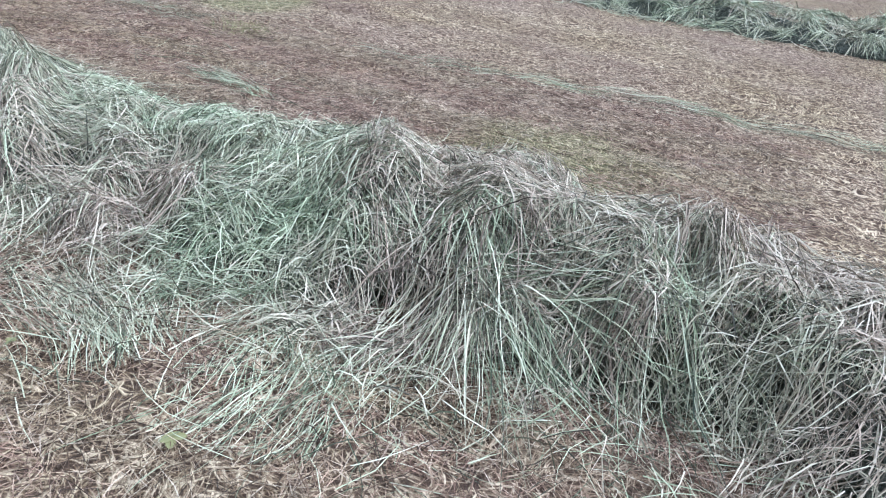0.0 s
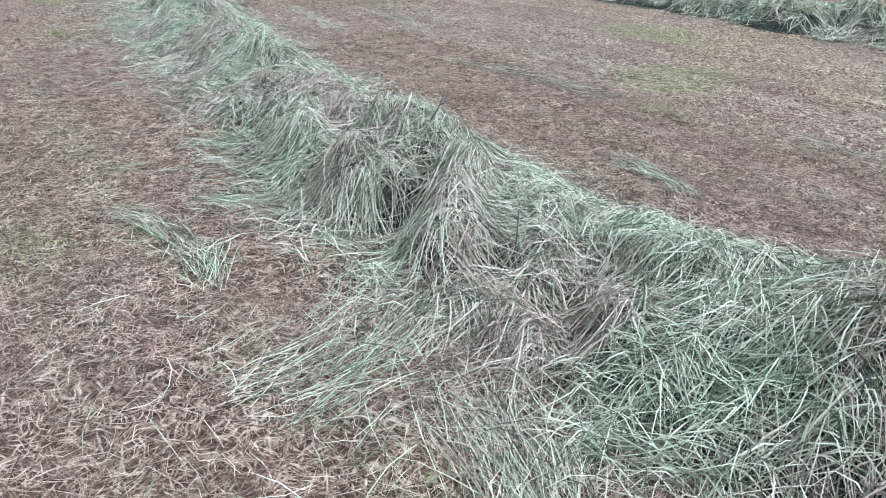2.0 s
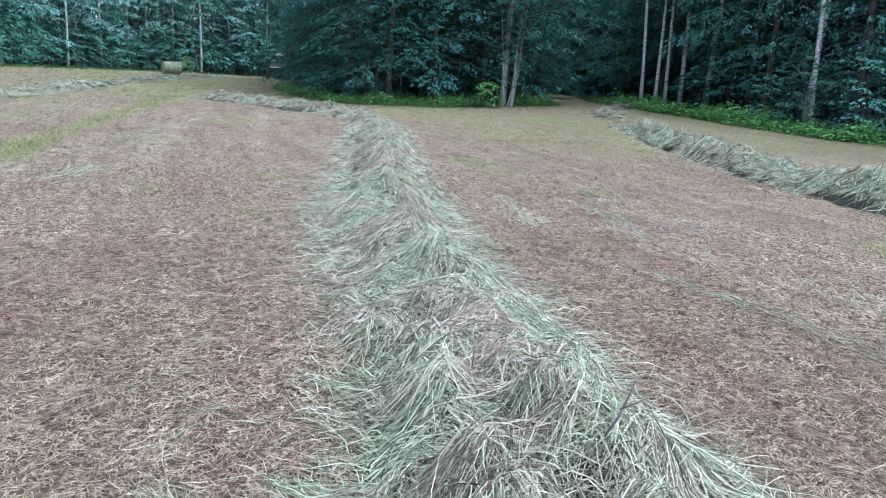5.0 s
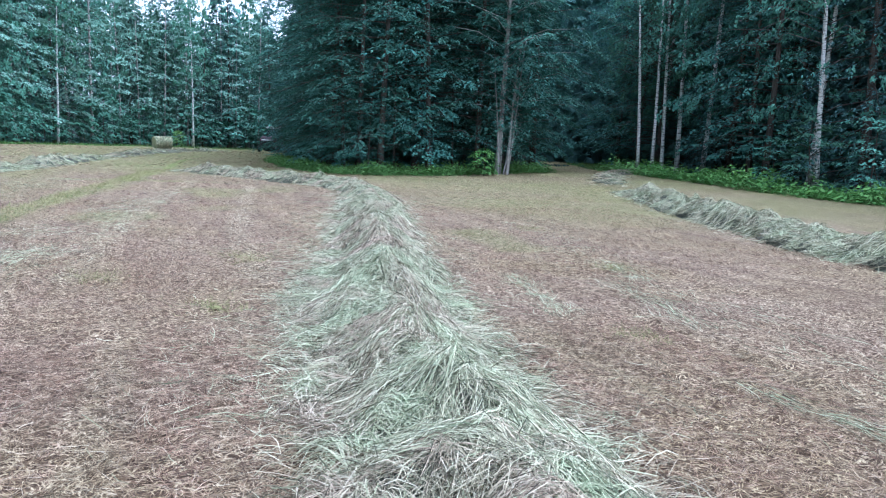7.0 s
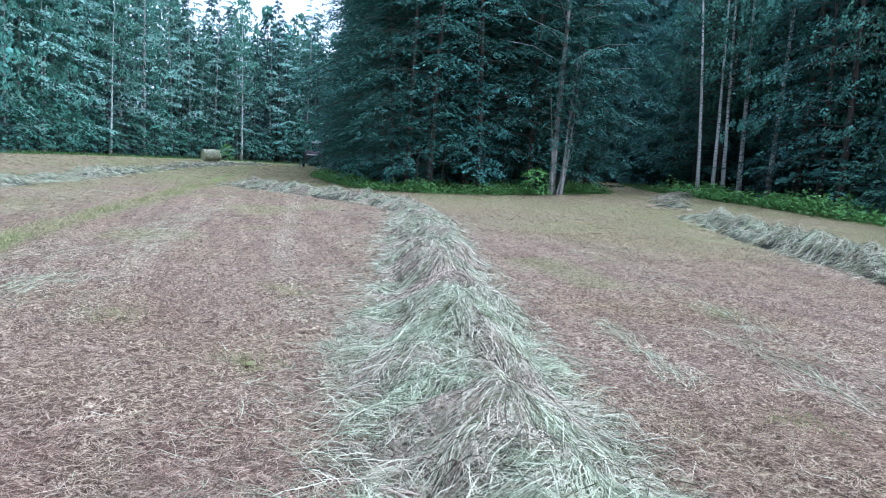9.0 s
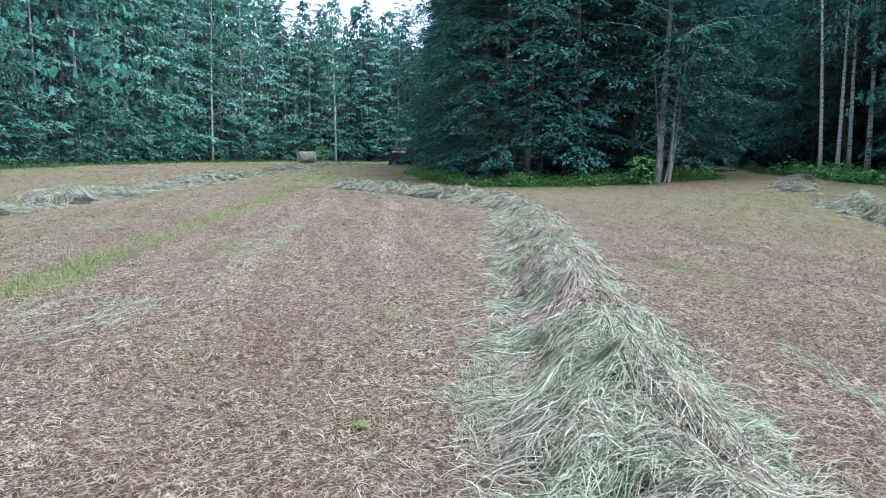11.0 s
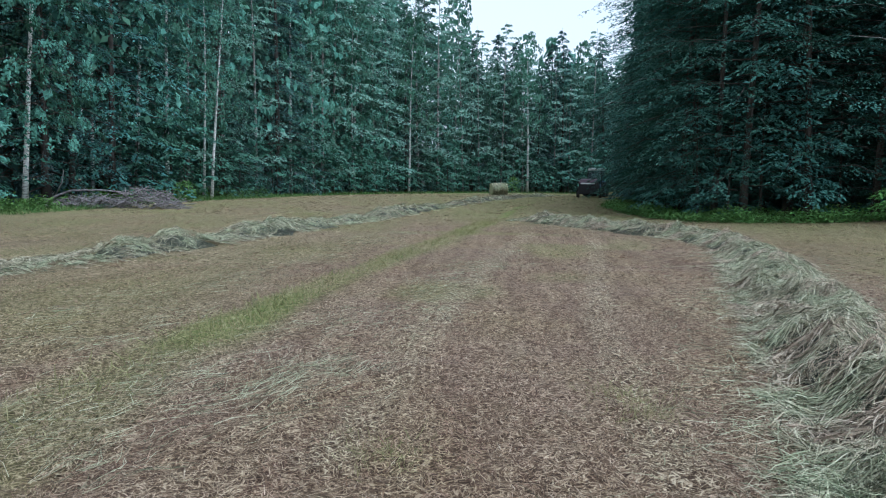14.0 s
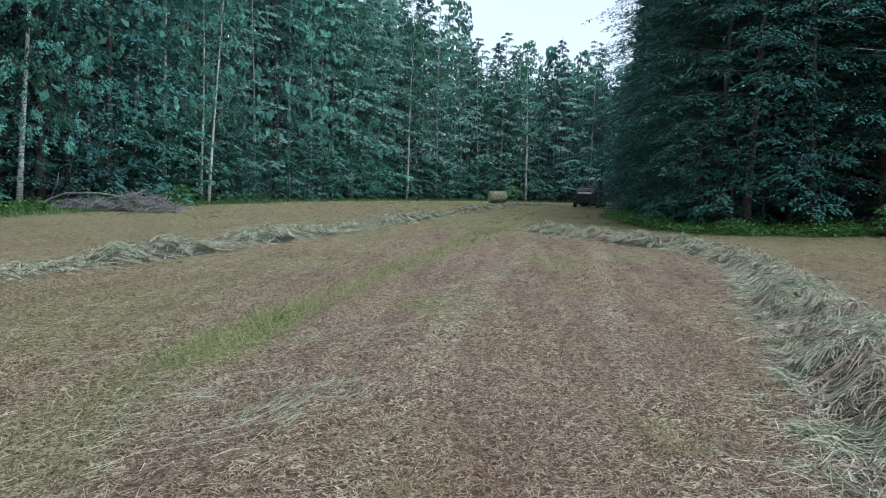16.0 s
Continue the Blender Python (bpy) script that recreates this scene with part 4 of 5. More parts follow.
def plant(kind, grade, x, y, scale, turn):
    """Stands a tree of a kind at a place: the model itself first, copies after."""
    models = MODELS[kind, grade]
    ob = models[random.randrange(len(models))]
    m = pose(x, y, float(ground_z(x, y)), random.uniform(-2, 2), random.uniform(-2, 2), turn)
    if ob.name not in USED:
        USED.add(ob.name)
        ob.scale = (scale,) * 3
        ob.matrix_basis = m @ Matrix.Diagonal((scale, scale, scale, 1))
        return ob
    c = copy_thing(ob, m)
    c.scale = (scale * random.uniform(0.92, 1.08),) * 2 + (scale * random.uniform(0.93, 1.07),)
    return c


def along(points, step):
    p = np.array(points, float)
    d = np.r_[0, np.cumsum(np.hypot(*np.diff(p, axis=0).T))]
    s = 0.0
    while s < d[-1]:
        q = np.array([np.interp(s, d, p[:, 0]), np.interp(s, d, p[:, 1])])
        e = np.array([np.interp(s + 1, d, p[:, 0]), np.interp(s + 1, d, p[:, 1])]) - q
        n = max(np.hypot(*e), 1e-6)
        yield q, np.array([-e[1], e[0]]) / n
        s += step * random.uniform(0.75, 1.25)


def grade_at(x, y):
    r = math.hypot(x - 1, y + 1)
    return "near" if r < 46 else "mid" if r < 72 else "far"


random.seed(5)
# west wood: shrubs at its foot, then rows of trees
WEST = EDGE_WEST[1:]
for q, n in along(WEST, 1.9):
    x, y = q + n * random.uniform(0.3, 1.3)
    if math.hypot(x + 20, y - 35.5) < 6.5:
        continue
    plant("shrub", grade_at(x, y), x, y, random.uniform(0.7, 1.45), random.uniform(0, 360))
for depth, step, kinds in ((2.2, 2.5, ("birch", "birch", "birch", "spruce")), (5.0, 2.7, ("birch", "spruce", "birch")), (8.5, 3.0, ("spruce", "spruce", "birch"))):
    for q, n in along(WEST, step):
        x, y = q + n * (depth + random.uniform(-0.8, 0.8))
        tall = 1.3 - 0.27 * float(S((x + 11) / 10) * S((y - 60) / 25))
        kind = random.choice(kinds)
        # far front trees get the leaf colour paled for haze
        if depth < 3 and x > -7 and y > 70:
            kind = random.choice(("willow", "willow", "spruce"))
        elif depth < 3 and y > 50 and random.random() < 0.5:
            kind = "willow"
        elif depth < 3 and y < 44 and kind == "birch" and random.random() < 0.35:
            kind = "broad"
        plant(kind, grade_at(x, y) if depth < 3 and y > 14 else "back", x, y, tall * random.uniform(0.85, 1.12), random.uniform(0, 360))
# grove: dark alders with layered boughs
for q, n in along(GROVE_EDGE, 2.3):
    x, y = q - n * random.uniform(-0.4, 0.6)
    x += 0.75 if 37 < y < 57 else 0
    plant("broad" if y < 50 else random.choice(("broad", "spruce")), "front" if y < 38 else grade_at(x, y), x, y, random.uniform(0.95, 1.15), random.uniform(0, 360))
for q, n in along(GROVE_EDGE, 2.8):
    x, y = q - n * random.uniform(3, 4)
    plant(random.choice(("broad", "spruce", "broad")), "mid" if y < 45 else "back", x, y, random.uniform(1.0, 1.2), random.uniform(0, 360))
for q, n in along(GROVE_EDGE[:4], 1.7):
    x, y = q + n * random.uniform(-0.7, 0.35)
    plant("broad", random.choice(("near", "mid")), x, y, random.uniform(0.3, 0.62), random.uniform(0, 360))
for i in range(26):
    x, y = random.uniform(15, 30), random.uniform(38, 92)
    if x > 12 + (y - 38) * 0.2 and x < 19 + (y - 38) * 0.35:
        plant(random.choice(("spruce", "broad")), "back", x, y, random.uniform(1.0, 1.2), random.uniform(0, 360))
# east wood behind the lane
for q, n in along(EDGE_EAST, 2.6):
    x, y = q + n * random.uniform(0.5, 1.5)
    if y > 22:
        continue
    plant("shrub", "near" if y > 8 else "far", x, y, random.uniform(0.45, 0.85), random.uniform(0, 360))
for depth, step, kinds in ((3.0, 2.8, ("spruce", "broad", "birch")), (6.5, 2.9, ("spruce", "spruce", "broad")), (11, 3.2, ("spruce", "broad"))):
    for q, n in along(EDGE_EAST, step):
        x, y = q + n * (depth + random.uniform(-0.8, 0.8))
        plant(random.choice(kinds), "near" if depth < 5 and y > 8 else "back", x, y, random.uniform(0.95, 1.2), random.uniform(0, 360))
for q, n in along([(54, 40), (46, 50), (38, 58), (26, 68)], 2.2):
    for depth in (1, 4):
        x, y = q + n * -depth
        plant("spruce", "back", x, y, random.uniform(0.95, 1.2), random.uniform(0, 360))
for group in MODELS.values():
    for ob in group:
        if ob.name not in USED:
            for c in list(ob.children):
                bpy.data.objects.remove(c)
            bpy.data.objects.remove(ob)


# deep woods behind the rows
def far_woods(line, depth0, depth1, sign, n, top, size, material):
    x, y = edge_points(line, n, -depth0, depth1, sign)
    top = top * (1 - 0.22 * S((x + 11) / 10) * S((y - 60) / 25))
    C = np.stack([x, y, ground_z(x, y) + rng.random(n) ** 0.9 * top * (0.8 + 0.3 * vnoise(x * 0.3, y * 0.3, 9))], 1)
    A = np.array([0, 0, -0.6]) + rng.normal(0, 0.6, (n, 3))
    L = rng.uniform(size * 0.6, size * 1.4, n)
    ob = new("far_woods", leaf_mesh("far_woods", C, A, random_on(n), L, L * 0.6, material))
    tagged(ob, "dense dark depth of the mixed wood", "woods", kind="stuff")


def edge_points(points, n, before, behind, sign=1):
    p = resample(points, 0.3)
    i = rng.integers(1, len(p) - 1, n)
    t = unit(p[i + 1] - p[i - 1])
    nrm = np.stack([-t[:, 1], t[:, 0]], 1) * sign
    q = p[i] + nrm * rng.uniform(-before, behind, n)[:, None]
    return q[:, 0], q[:, 1]


far_woods(EDGE_WEST, 11, 18, 1, 30000, 23, 1.0, BIRCH_LEAF)
far_woods(GROVE_EDGE, 1.8, 5, -1, 22000, 19, 0.36, BROAD_LEAF)
far_woods(EDGE_EAST, 4, 9, 1, 20000, 18, 0.45, NEEDLE)
far_woods(EDGE_WEST[2:5], 3.8, 6.5, 1, 32000, 21, 0.22, NEEDLE)
# this far band too is paled in its colour for haze
far_woods(EDGE_WEST[4:], 2.6, 6, 1, 46000, 23, 0.32, HAZE_LEAF)
far_woods(GROVE_EDGE[3:], 0.5, 3.5, -1, 17000, 20, 0.3, BROAD_LEAF)
far_woods(GROVE_EDGE, 5.5, 10, -1, 14000, 19, 0.9, BROAD_LEAF)
far_woods(EDGE_EAST, 13, 20, 1, 20000, 20, 1.0, NEEDLE)
far_woods([(52, 42), (44, 52), (36, 60), (24, 70)], -3, 6, 1, 26000, 21, 1.2, NEEDLE)


# single trunks that stand out at the edges
def lone_tree(kind, x, y, h, leaves, size, seed, label, tilt=(0, 0)):
    t = make_tree(kind, h, leaves, size, seed, {"birch": 0.3, "aspen": 0.3}.get(kind))
    t.matrix_basis = pose(x, y, float(ground_z(x, y)), tilt[0], tilt[1], 0)
    tagged(t, label)
    if kind == "shrub":
        for c in t.children:
            if c.name.startswith("crown"):
                c.data.materials[0] = HERB
    return t


lone_tree("aspen", 16.2, 29.0, 17, 12000, 0.15, 301, "grey-barked aspen with bare twin trunk before the dark wood")
lone_tree("aspen", 16.6, 29.1, 9, 4000, 0.15, 302, "thin grey leaning aspen stem beside a larger trunk", (0, 4))
lone_tree("aspen", 16.45, 28.7, 8, 2500, 0.15, 303, "thin grey leaning aspen stem beside a larger trunk", (-2, 8))
for i, (x, y, h, tilt) in enumerate(((16.05, 28.8, 6.5, (-1, -4)), (16.35, 28.55, 7, (0, 3)), (16.5, 28.9, 5.5, (-3, 13)), (16.25, 28.6, 4, (-5, 20)))):
    lone_tree("aspen", x, y, h, 700, 0.13, 340 + i, "thin bare grey sucker at the foot of an aspen", tilt)
for i, (x, y, h, lean) in enumerate(((26.6, 19.4, 19, -5), (26.9, 32.6, 18, -4), (27.8, 32.6, 18, 0), (28.8, 33.0, 19, -1), (-19.3, 48.6, 18, 4), (-20.0, 49.0, 17, 1), (-24.6, 43, 19, 0),
                                     (3.5, 95, 21, -1), (-10.2, 81.5, 20, 1), (-14.8, 73.5, 20, -1))):
    lone_tree("birch", x, y, h, 3000, 0.15 if y < 50 else 0.3, 320 + i, "birch with a white trunk showing at the wood's edge", (0, lean))


# ---- undergrowth ----
def herbs(name, label, x, y, height, size, material, n_leaf=7):
    keep = vnoise(x * 0.8, y * 0.8, 21) > rng.uniform(0.15, 0.85, len(x))
    x, y = x[keep], y[keep]
    n = len(x)
    height = height * (0.4 + 1.1 * vnoise(x * 1.1, y * 1.1, 22))[np.repeat(np.arange(n), n_leaf)]
    k = np.repeat(np.arange(n), n_leaf)
    C = np.stack([x[k], y[k], ground_z(x, y)[k]], 1) + rng.normal(0, 1, (n * n_leaf, 3)) * np.array([0.14, 0.14, 0])
    C[:, 2] += rng.random(len(k)) * height * (0.5 + rng.random(n)[k])
    A = rng.normal(0, 1, (len(k), 3)) * np.array([1, 1, 0.35])
    N = np.array([0, 0, 1.0]) + rng.normal(0, 0.35, (len(k), 3))
    L = rng.uniform(size * 0.6, size * 1.4, len(k))
    return tagged(new(name, leaf_mesh(name, C, A, N, L, L * 0.6, material)), label, "undergrowth", kind="stuff")


x, y = edge_points(GROVE_EDGE[:4], 9000, 2.3, 0.8, -1)
herbs("undergrowth", "bright green nettles and herbs under the wood's edge", x, y, 0.36, 0.12, HERB)
x, y = edge_points(EDGE_EAST[1:6], 4200, 2.0, 1.0, 1)
herbs("undergrowth", "bright green nettles and herbs under the wood's edge", x, y, 0.5, 0.17, HERB)
x, y = edge_points(EDGE_WEST[2:6], 2000, 0.5, 1.5, 1)
herbs("undergrowth", "green herbs along the foot of the wood", x, y, 0.5, 0.2, HERB)
x, y = edge_points(EDGE_WEST[2:], 16000, 2.6, 0.3, 1)
stubble("edge_grass", "green uncut grass along the wood's edge", x, y, 0.26, 0.03, 1.0, EDGE_GRASS)
x, y = edge_points(GROVE_EDGE, 9000, 2.2, 0.6, -1)
stubble("edge_grass", "green uncut grass along the wood's edge", x, y, 0.22, 0.025, 1.0, EDGE_GRASS)
x, y = edge_points(EDGE_EAST[:7], 9000, 2.0, 0.6, 1)
stubble("edge_grass", "green uncut grass along the wood's edge", x, y, 0.22, 0.022, 1.0, EDGE_GRASS)


# ---- brushwood heap ----
def brush_heap():
    thing = new("brush_heap")
    gx, gy = -18.9, 35.2
    thing.location = (gx, gy, float(ground_z(gx, gy)))
    tagged(thing, "heap of cut grey branches at the foot of the wood", "brushwood")
    r = random.Random(3)
    shapes = []
    for i in range(8):
        v, f = [], []
        L = r.uniform(0.5, 1.6)
        pts = [Vector((L * (u - 0.5), r.uniform(-0.08, 0.08), r.uniform(-0.06, 0.06))) for u in (0, 0.33, 0.66, 1)]
        w = r.uniform(0.012, 0.03)
        tube(v, f, pts, [w, w * 0.9, w * 0.7, w * 0.4], 5)
        tube(v, f, [pts[1], pts[1] + Vector((0.25, 0.2, 0.12)), pts[1] + Vector((0.5, 0.3, 0.18))], [w * 0.6, w * 0.45, w * 0.2], 4)
        shapes.append(mesh_of("branch", v, f, DEAD_WOOD, True))
    for i in range(290):
        ob = part("branch", shapes[i % 8], None, thing)
        x = r.uniform(-3.3, 3.5)
        top = 0.25 + 0.75 * math.exp(-((x - 1.6) / 1.2) ** 2) + 0.25 * math.exp(-((x + 1.4) / 1.2) ** 2)
        ob.matrix_basis = pose(x, r.gauss(0, 0.55), r.random() * top, r.uniform(-25, 25), r.uniform(-28, 28), r.uniform(0, 360))
    v, f = [], []
    tube(v, f, [(-3.6, -0.2, 0.05), (-3.0, -0.1, 0.55), (-2.2, 0, 0.85), (-0.6, 0, 0.9), (0.7, 0.1, 0.78)], [0.06, 0.055, 0.05, 0.045, 0.035], 6)
    tube(v, f, [(-3.0, -0.1, 0.55), (-2.6, -0.1, 1.3), (-2.5, -0.1, 1.9)], [0.035, 0.03, 0.015], 5)
    part("bough", mesh_of("bough", v, f, DEAD_WOOD, True), None, thing, "long bent grey bough lying over the heap")


brush_heap()


# ---- round bale ----
def round_bale(x, y):
    thing = new("hay_bale")
    thing.matrix_basis = pose(x, y, float(ground_z(x, y)), 0, 0, 18)
    tagged(thing, "weathered round hay bale lying on the field", "hay bale")
    R, half = 0.66, 0.85
    bm = bmesh.new()
    rings = []
    for i, (ax, rr) in enumerate(((-half, 0.0), (-half, 0.55), (-half + 0.03, 0.9), (-half + 0.12, 1), (-0.3, 1.02), (0.2, 1.0), (half - 0.12, 1), (half - 0.03, 0.9), (half, 0.55), (half, 0.0))):
        ring = []
        for j in range(28):
            w = 2 * math.pi * j / 28
            k = R * rr * (1 + 0.04 * noise.noise(Vector((ax * 2, math.cos(w) * 2, math.sin(w) * 2))))
            ring.append(bm.verts.new((ax, k * math.cos(w) * 1.06, max(0.0, R * 0.93 + k * math.sin(w) * 0.95))))
        rings.append(ring)
    for a, b in zip(rings, rings[1:]):
        for j in range(28):
            bm.faces.new((a[j], a[(j + 1) % 28], b[(j + 1) % 28], b[j]))
    part("body", bm, HAY, thing)
    n = 2600
    w, ax = rng.uniform(0, 2 * math.pi, n), rng.uniform(-half, half, n)
    a = w[:, None] + np.linspace(0, 1, 4)[None] * rng.uniform(0.2, 0.7, n)[:, None]
    rad = R + 0.02 + rng.random((n, 4)) * 0.05
    P = np.stack([ax[:, None] + rng.normal(0, 0.05, (n, 4)), rad * np.cos(a) * 1.06, np.maximum(R * 0.93 + rad * np.sin(a) * 0.95, 0.01)], 2)
    tagged(part("straw", blade_mesh("straw", P, np.full(n, 0.025), HAY), None, thing), kind="stuff")


round_bale(0.0, 78.0)
lone_tree("shrub", 15.0, 28.2, 1.3, 420, 0.15, 403, "small yellow-green sapling beneath the wood's edge")
lone_tree("shrub", -18.9, 43.4, 1.3, 420, 0.15, 404, "small yellow-green sapling beneath the wood's edge")
lone_tree("shrub", 1.56, 82, 2.0, 700, 0.14, 400, "small light green sapling by the bale")
lone_tree("spruce", 8.3, 101, 22.5, 3000, 0.42, 401, "tall dark pointed spruce above the far wood")
lone_tree("spruce", 6.7, 102.5, 21, 3000, 0.42, 402, "tall dark pointed spruce above the far wood")


# ---- tractor and baler ----
def ring_mesh(profile, sides=28):
    """A body turned about the x axis from (x, radius) pairs."""
    v, f = [], []
    for px, pr in profile:
        for j in range(sides):
            w = 2 * math.pi * j / sides
            v.append((px, pr * math.cos(w), pr * math.sin(w)))
    n = len(profile)
    for i in range(n):
        for j in range(sides):
            f.append((i * sides + j, i * sides + (j + 1) % sides, ((i + 1) % n) * sides + (j + 1) % sides, ((i + 1) % n) * sides + j))
    return v, f


def wheel(thing, x, y, radius, width, hub):
    w = new("wheel")
    w.parent = thing
    w.location = (x, y, radius)
    h = width / 2
    v, f = ring_mesh([(-h * 0.7, radius * 0.55), (-h, radius * 0.72), (-h * 0.92, radius * 0.95), (-h * 0.4, radius * 0.97), (h * 0.4, radius * 0.97), (h * 0.92, radius * 0.95), (h, radius * 0.72), (h * 0.7, radius * 0.55)])
    for i in range(18):
        a = 2 * math.pi * i / 18
        m = Matrix.Rotation(a, 4, "X")
        k = len(v)
        for s in (-1, 1):
            for q in ((0, radius * 0.95, -0.04), (s * h * 0.95, radius * 0.93, 0.05), (s * h * 0.95, radius * 0.93, 0.12), (0, radius * 0.95, 0.03)):
                p = m @ Vector(q)
                v.append(p)
            for q in ((0, radius, -0.04), (s * h * 0.95, radius * 0.985, 0.05), (s * h * 0.95, radius * 0.985, 0.12), (0, radius, 0.03)):
                v.append(m @ Vector(q))
            b = k + (0 if s < 0 else 8)
            f += [(b + 4, b + 5, b + 6, b + 7)] + [(b + i2, b + (i2 + 1) % 4, b + 4 + (i2 + 1) % 4, b + 4 + i2) for i2 in range(4)]
    part("tyre", mesh_of("tyre", v, f, RUBBER), None, w)
    v, f = ring_mesh([(-h * 0.5, 0.02), (-h * 0.5, radius * 0.3), (-h * 0.75, radius * 0.56), (h * 0.75, radius * 0.56), (h * 0.5, radius * 0.3), (h * 0.5, 0.02)], 20)
    part("rim", mesh_of("rim", v, f, hub), None, w)
    return w


def build_baler():
    thing = tagged(new("round_baler"), "dark red round baler with a pale band, towed by a tractor", "baler")
    prof = [(-1.25, 0.45), (-1.35, 0.95), (-1.25, 1.45), (-0.95, 1.68), (-0.2, 1.78), (0.6, 1.62), (1.0, 1.2), (1.0, 0.6), (0.3, 0.38)]
    bm = bmesh.new()
    a = [bm.verts.new((-0.78, y, z)) for y, z in prof]
    b = [bm.verts.new((0.78, y, z)) for y, z in prof]
    bm.faces.new(a)
    bm.faces.new(list(reversed(b)))
    for i in range(len(prof)):
        j = (i + 1) % len(prof)
        bm.faces.new((a[i], b[i], b[j], a[j]))
    bmesh.ops.recalc_face_normals(bm, faces=bm.faces)
    bmesh.ops.bevel(bm, geom=list(bm.edges), offset=0.04, segments=2, affect="EDGES", clamp_overlap=True)
    part("body", bm, RED_PAINT, thing)
    part("tailgate", box_bm(bmesh.new(), 0, -1.36, 0.82, 1.58, 0.1, 0.84, 0.03), DARK_PAINT, thing, "dark rear gate")
    part("band", box_bm(bmesh.new(), 0, -1.36, 1.33, 1.3, 0.09, 0.12, 0.015), WHITE_PAINT, thing, "white painted band")
    for i in range(4):
        part("slat", box_bm(bmesh.new(), 0, -1.42, 0.58 + 0.16 * i, 1.3, 0.03, 0.05), DARK_PAINT, thing)
    for s in (-1, 1):
        part("side_cover", box_bm(bmesh.new(), s * 0.82, -0.1, 1.05, 0.09, 1.7, 0.85, 0.03), RED_PAINT, thing)
        part("fender", box_bm(bmesh.new(), s * 0.98, -0.15, 0.82, 0.32, 0.8, 0.05, 0.02), DARK_PAINT, thing)
    part("drawbar", box_bm(bmesh.new(), 0, 1.75, 0.5, 0.16, 1.6, 0.14, 0.02), DARK_PAINT, thing)
    part("axle", box_bm(bmesh.new(), 0, -0.15, 0.38, 1.9, 0.12, 0.12, 0.02), DARK_PAINT, thing)
    part("pickup", box_bm(bmesh.new(), 0, 0.95, 0.3, 1.5, 0.4, 0.3, 0.08), DARK_PAINT, thing)
    return thing, [(wheel(thing, s * 1.02, -0.15, 0.38, 0.26, DARK_PAINT), 0.38) for s in (-1, 1)]


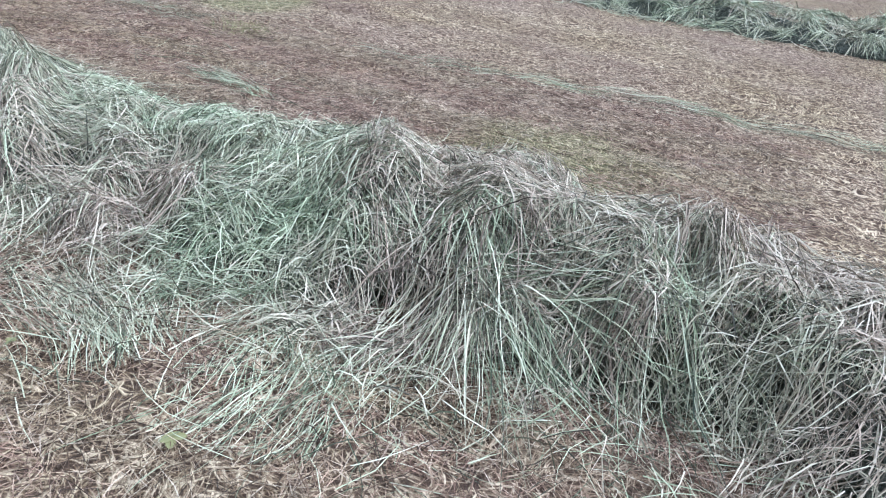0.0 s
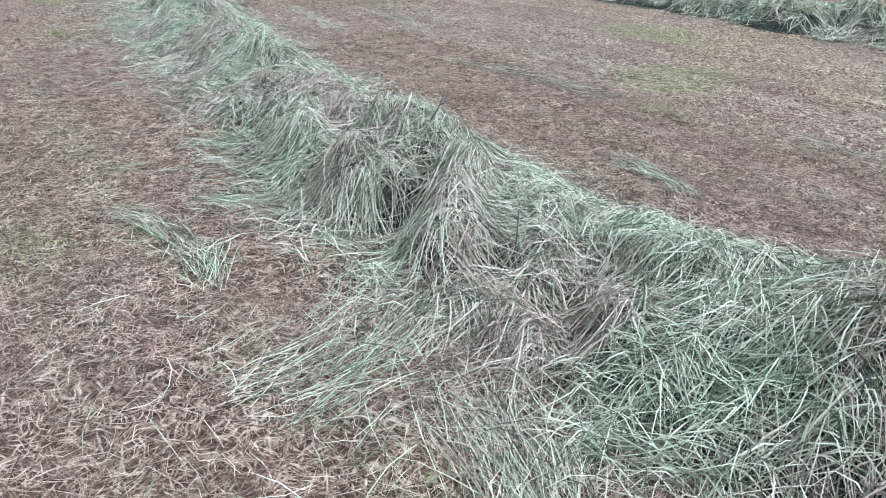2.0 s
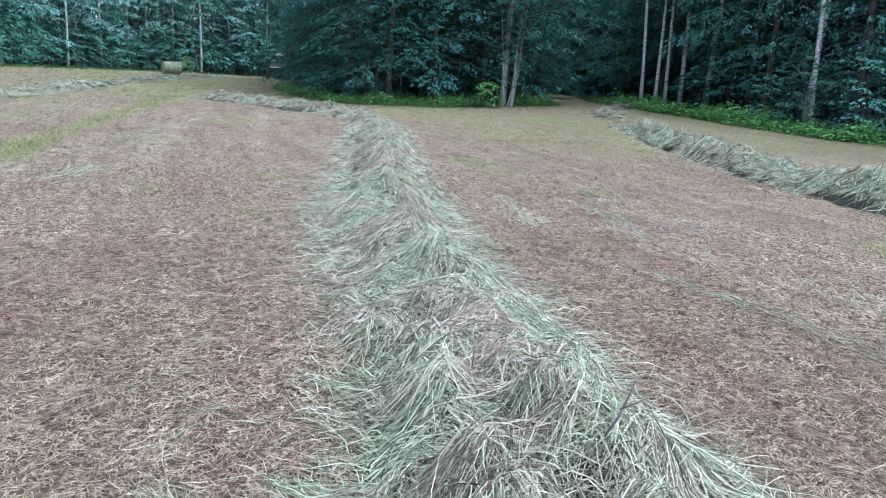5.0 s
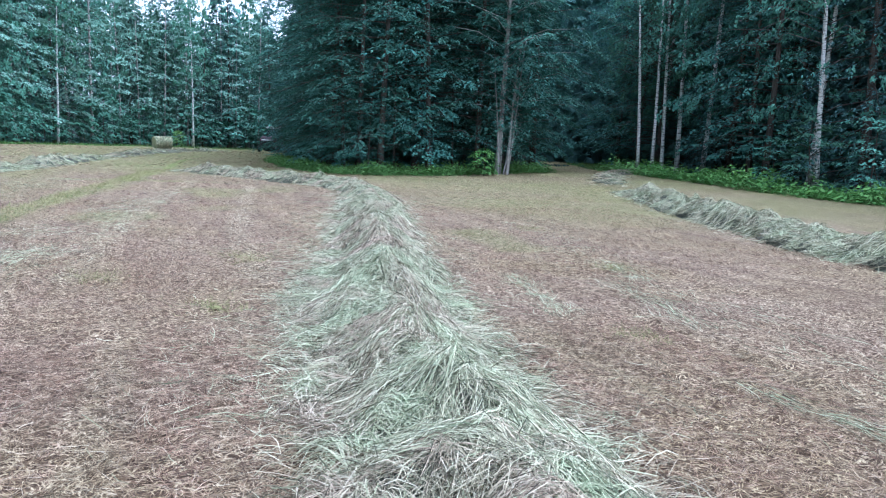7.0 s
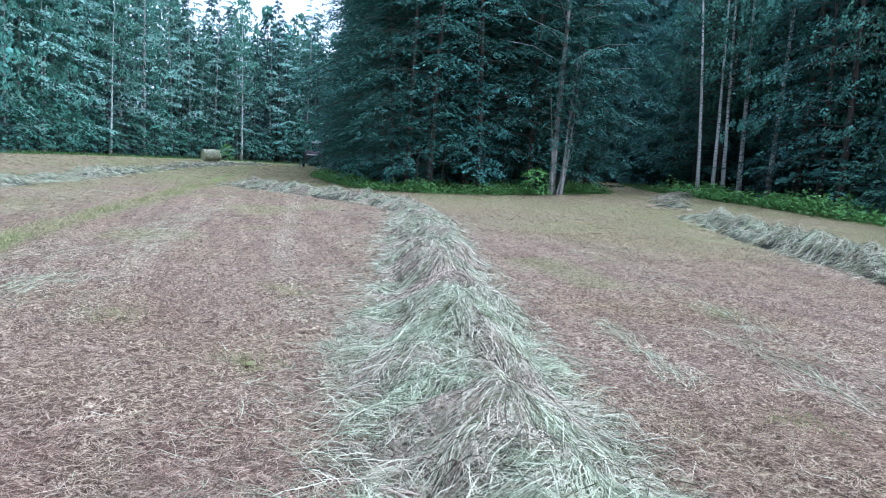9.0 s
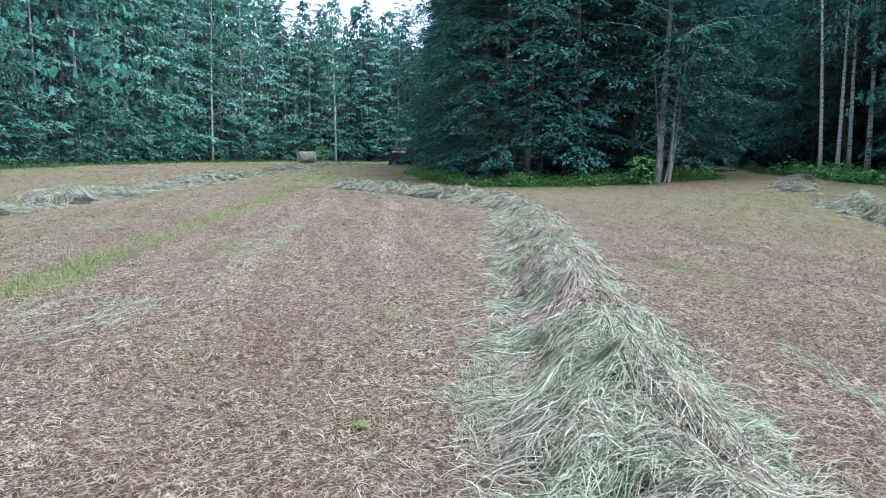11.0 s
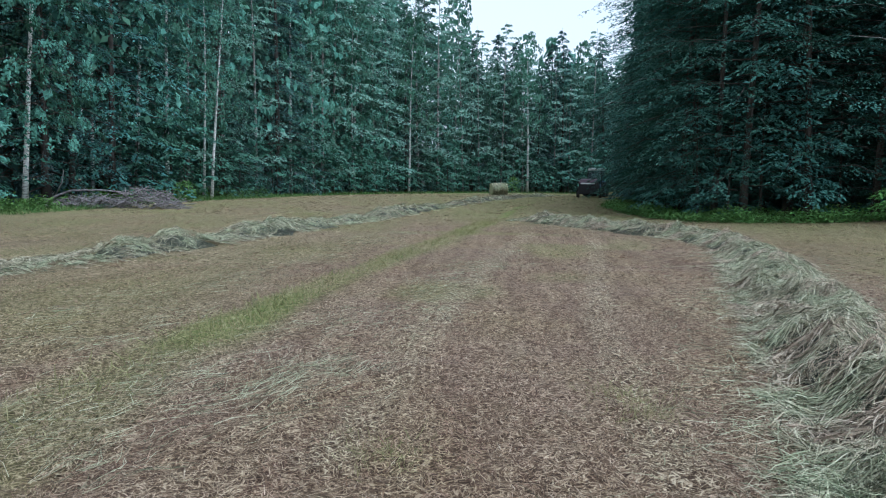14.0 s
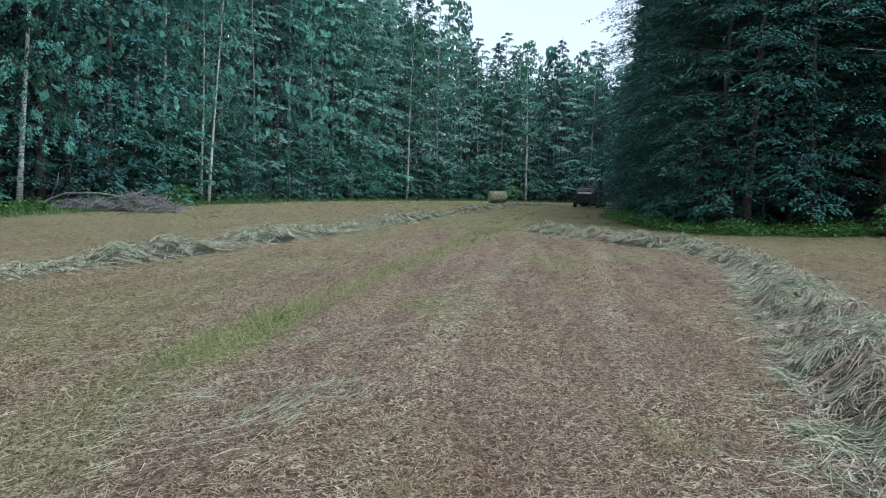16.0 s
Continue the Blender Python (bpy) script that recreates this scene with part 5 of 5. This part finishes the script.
def build_tractor():
    thing = tagged(new("tractor"), "small blue tractor with a white-roofed cab beside the wood", "tractor")
    part("hood", box_bm(bmesh.new(), 0, 2.0, 1.25, 0.75, 1.9, 0.7, 0.1), BLUE_PAINT, thing)
    part("chassis", box_bm(bmesh.new(), 0, 1.2, 0.8, 0.5, 3.2, 0.4, 0.05), DARK_PAINT, thing)
    part("cab_floor", box_bm(bmesh.new(), 0, 0.1, 1.05, 1.35, 1.4, 0.3, 0.04), BLUE_PAINT, thing)
    part("roof", box_bm(bmesh.new(), 0, 0.1, 2.7, 1.5, 1.6, 0.26, 0.08), WHITE_PAINT, thing, "white cab roof")
    for sx in (-1, 1):
        for yy in (-0.55, 0.75):
            part("cab_post", box_bm(bmesh.new(), sx * 0.66, yy, 1.9, 0.07, 0.07, 1.45, 0.01), DARK_PAINT, thing)
        part("side_window", box_bm(bmesh.new(), sx * 0.665, 0.1, 2.0, 0.012, 1.2, 1.1), GLASS, thing)
        part("mudguard", box_bm(bmesh.new(), sx * 0.78, 0.05, 1.5, 0.42, 1.2, 0.08, 0.03), BLUE_PAINT, thing)
        part("tail_light", box_bm(bmesh.new(), sx * 0.85, -0.57, 1.42, 0.12, 0.04, 0.08, 0.01), RED_PAINT, thing)
    part("rear_window", box_bm(bmesh.new(), 0, -0.56, 2.05, 1.2, 0.012, 1.0), GLASS, thing)
    part("windscreen", box_bm(bmesh.new(), 0, 0.76, 2.05, 1.2, 0.012, 1.0), GLASS, thing)
    part("seat", box_bm(bmesh.new(), 0, 0.0, 1.45, 0.5, 0.5, 0.5, 0.08), DARK_PAINT, thing)
    v, f = [], []
    tube(v, f, [(0.25, 2.0, 1.6), (0.25, 2.0, 2.3), (0.25, 1.96, 2.5)], [0.04, 0.04, 0.035], 10)
    part("exhaust", mesh_of("exhaust", v, f, DARK_PAINT, True), None, thing)
    spin = [(wheel(thing, s * 0.8, 0.05, 0.75, 0.4, BLUE_PAINT), 0.75) for s in (-1, 1)]
    spin += [(wheel(thing, s * 0.7, 2.5, 0.45, 0.25, BLUE_PAINT), 0.45) for s in (-1, 1)]
    return thing, spin


BALER, BALER_WHEELS = build_baler()
TRACTOR, TRACTOR_WHEELS = build_tractor()


def motions():
    """The tractor backs the baler out from behind the grove."""
    heading = -14
    ahead = Vector((math.sin(radians(14)), math.cos(radians(14)), 0))
    steps = [(0, 12.0), (8, 11.0), (9, 9.6), (10, 7.2), (11, 5.0), (11.5, 4.3), (12, 3.6), (12.5, 3.0), (13, 2.5), (13.5, 2.0), (14, 1.3), (14.5, 0.9), (15, 0.6), (15.5, 0.3), (16, 0.1)]
    rows_a, rows_b = [], []
    for t, d in steps:
        p = Vector((8.3, 68.0, 0)) + ahead * d
        rows_a.append((t, pose(p.x, p.y, float(ground_z(p.x, p.y)), 0, 0, heading)))
        q = p + ahead * 3.4 + Vector((0.12, 0, 0))
        rows_b.append((t, pose(q.x, q.y, float(ground_z(q.x, q.y)), 0, 0, heading - 3)))
    walk(BALER, rows_a)
    walk(TRACTOR, rows_b)
    for w, r in BALER_WHEELS + TRACTOR_WHEELS:
        x, y, z = w.location
        turns = []
        for (t, d), (t2, d2) in zip(steps, steps[1:] + [(None, None)]):
            turns.append((t, d))
            if t2 is not None:
                k = int(abs(math.degrees((d2 - d) / r)) // 80)
                turns += [(t + (t2 - t) * i / (k + 1), d + (d2 - d) * i / (k + 1)) for i in range(1, k + 1)]
        walk(w, [(t, pose(x, y, z, math.degrees(-d / r))) for t, d in turns])


motions()
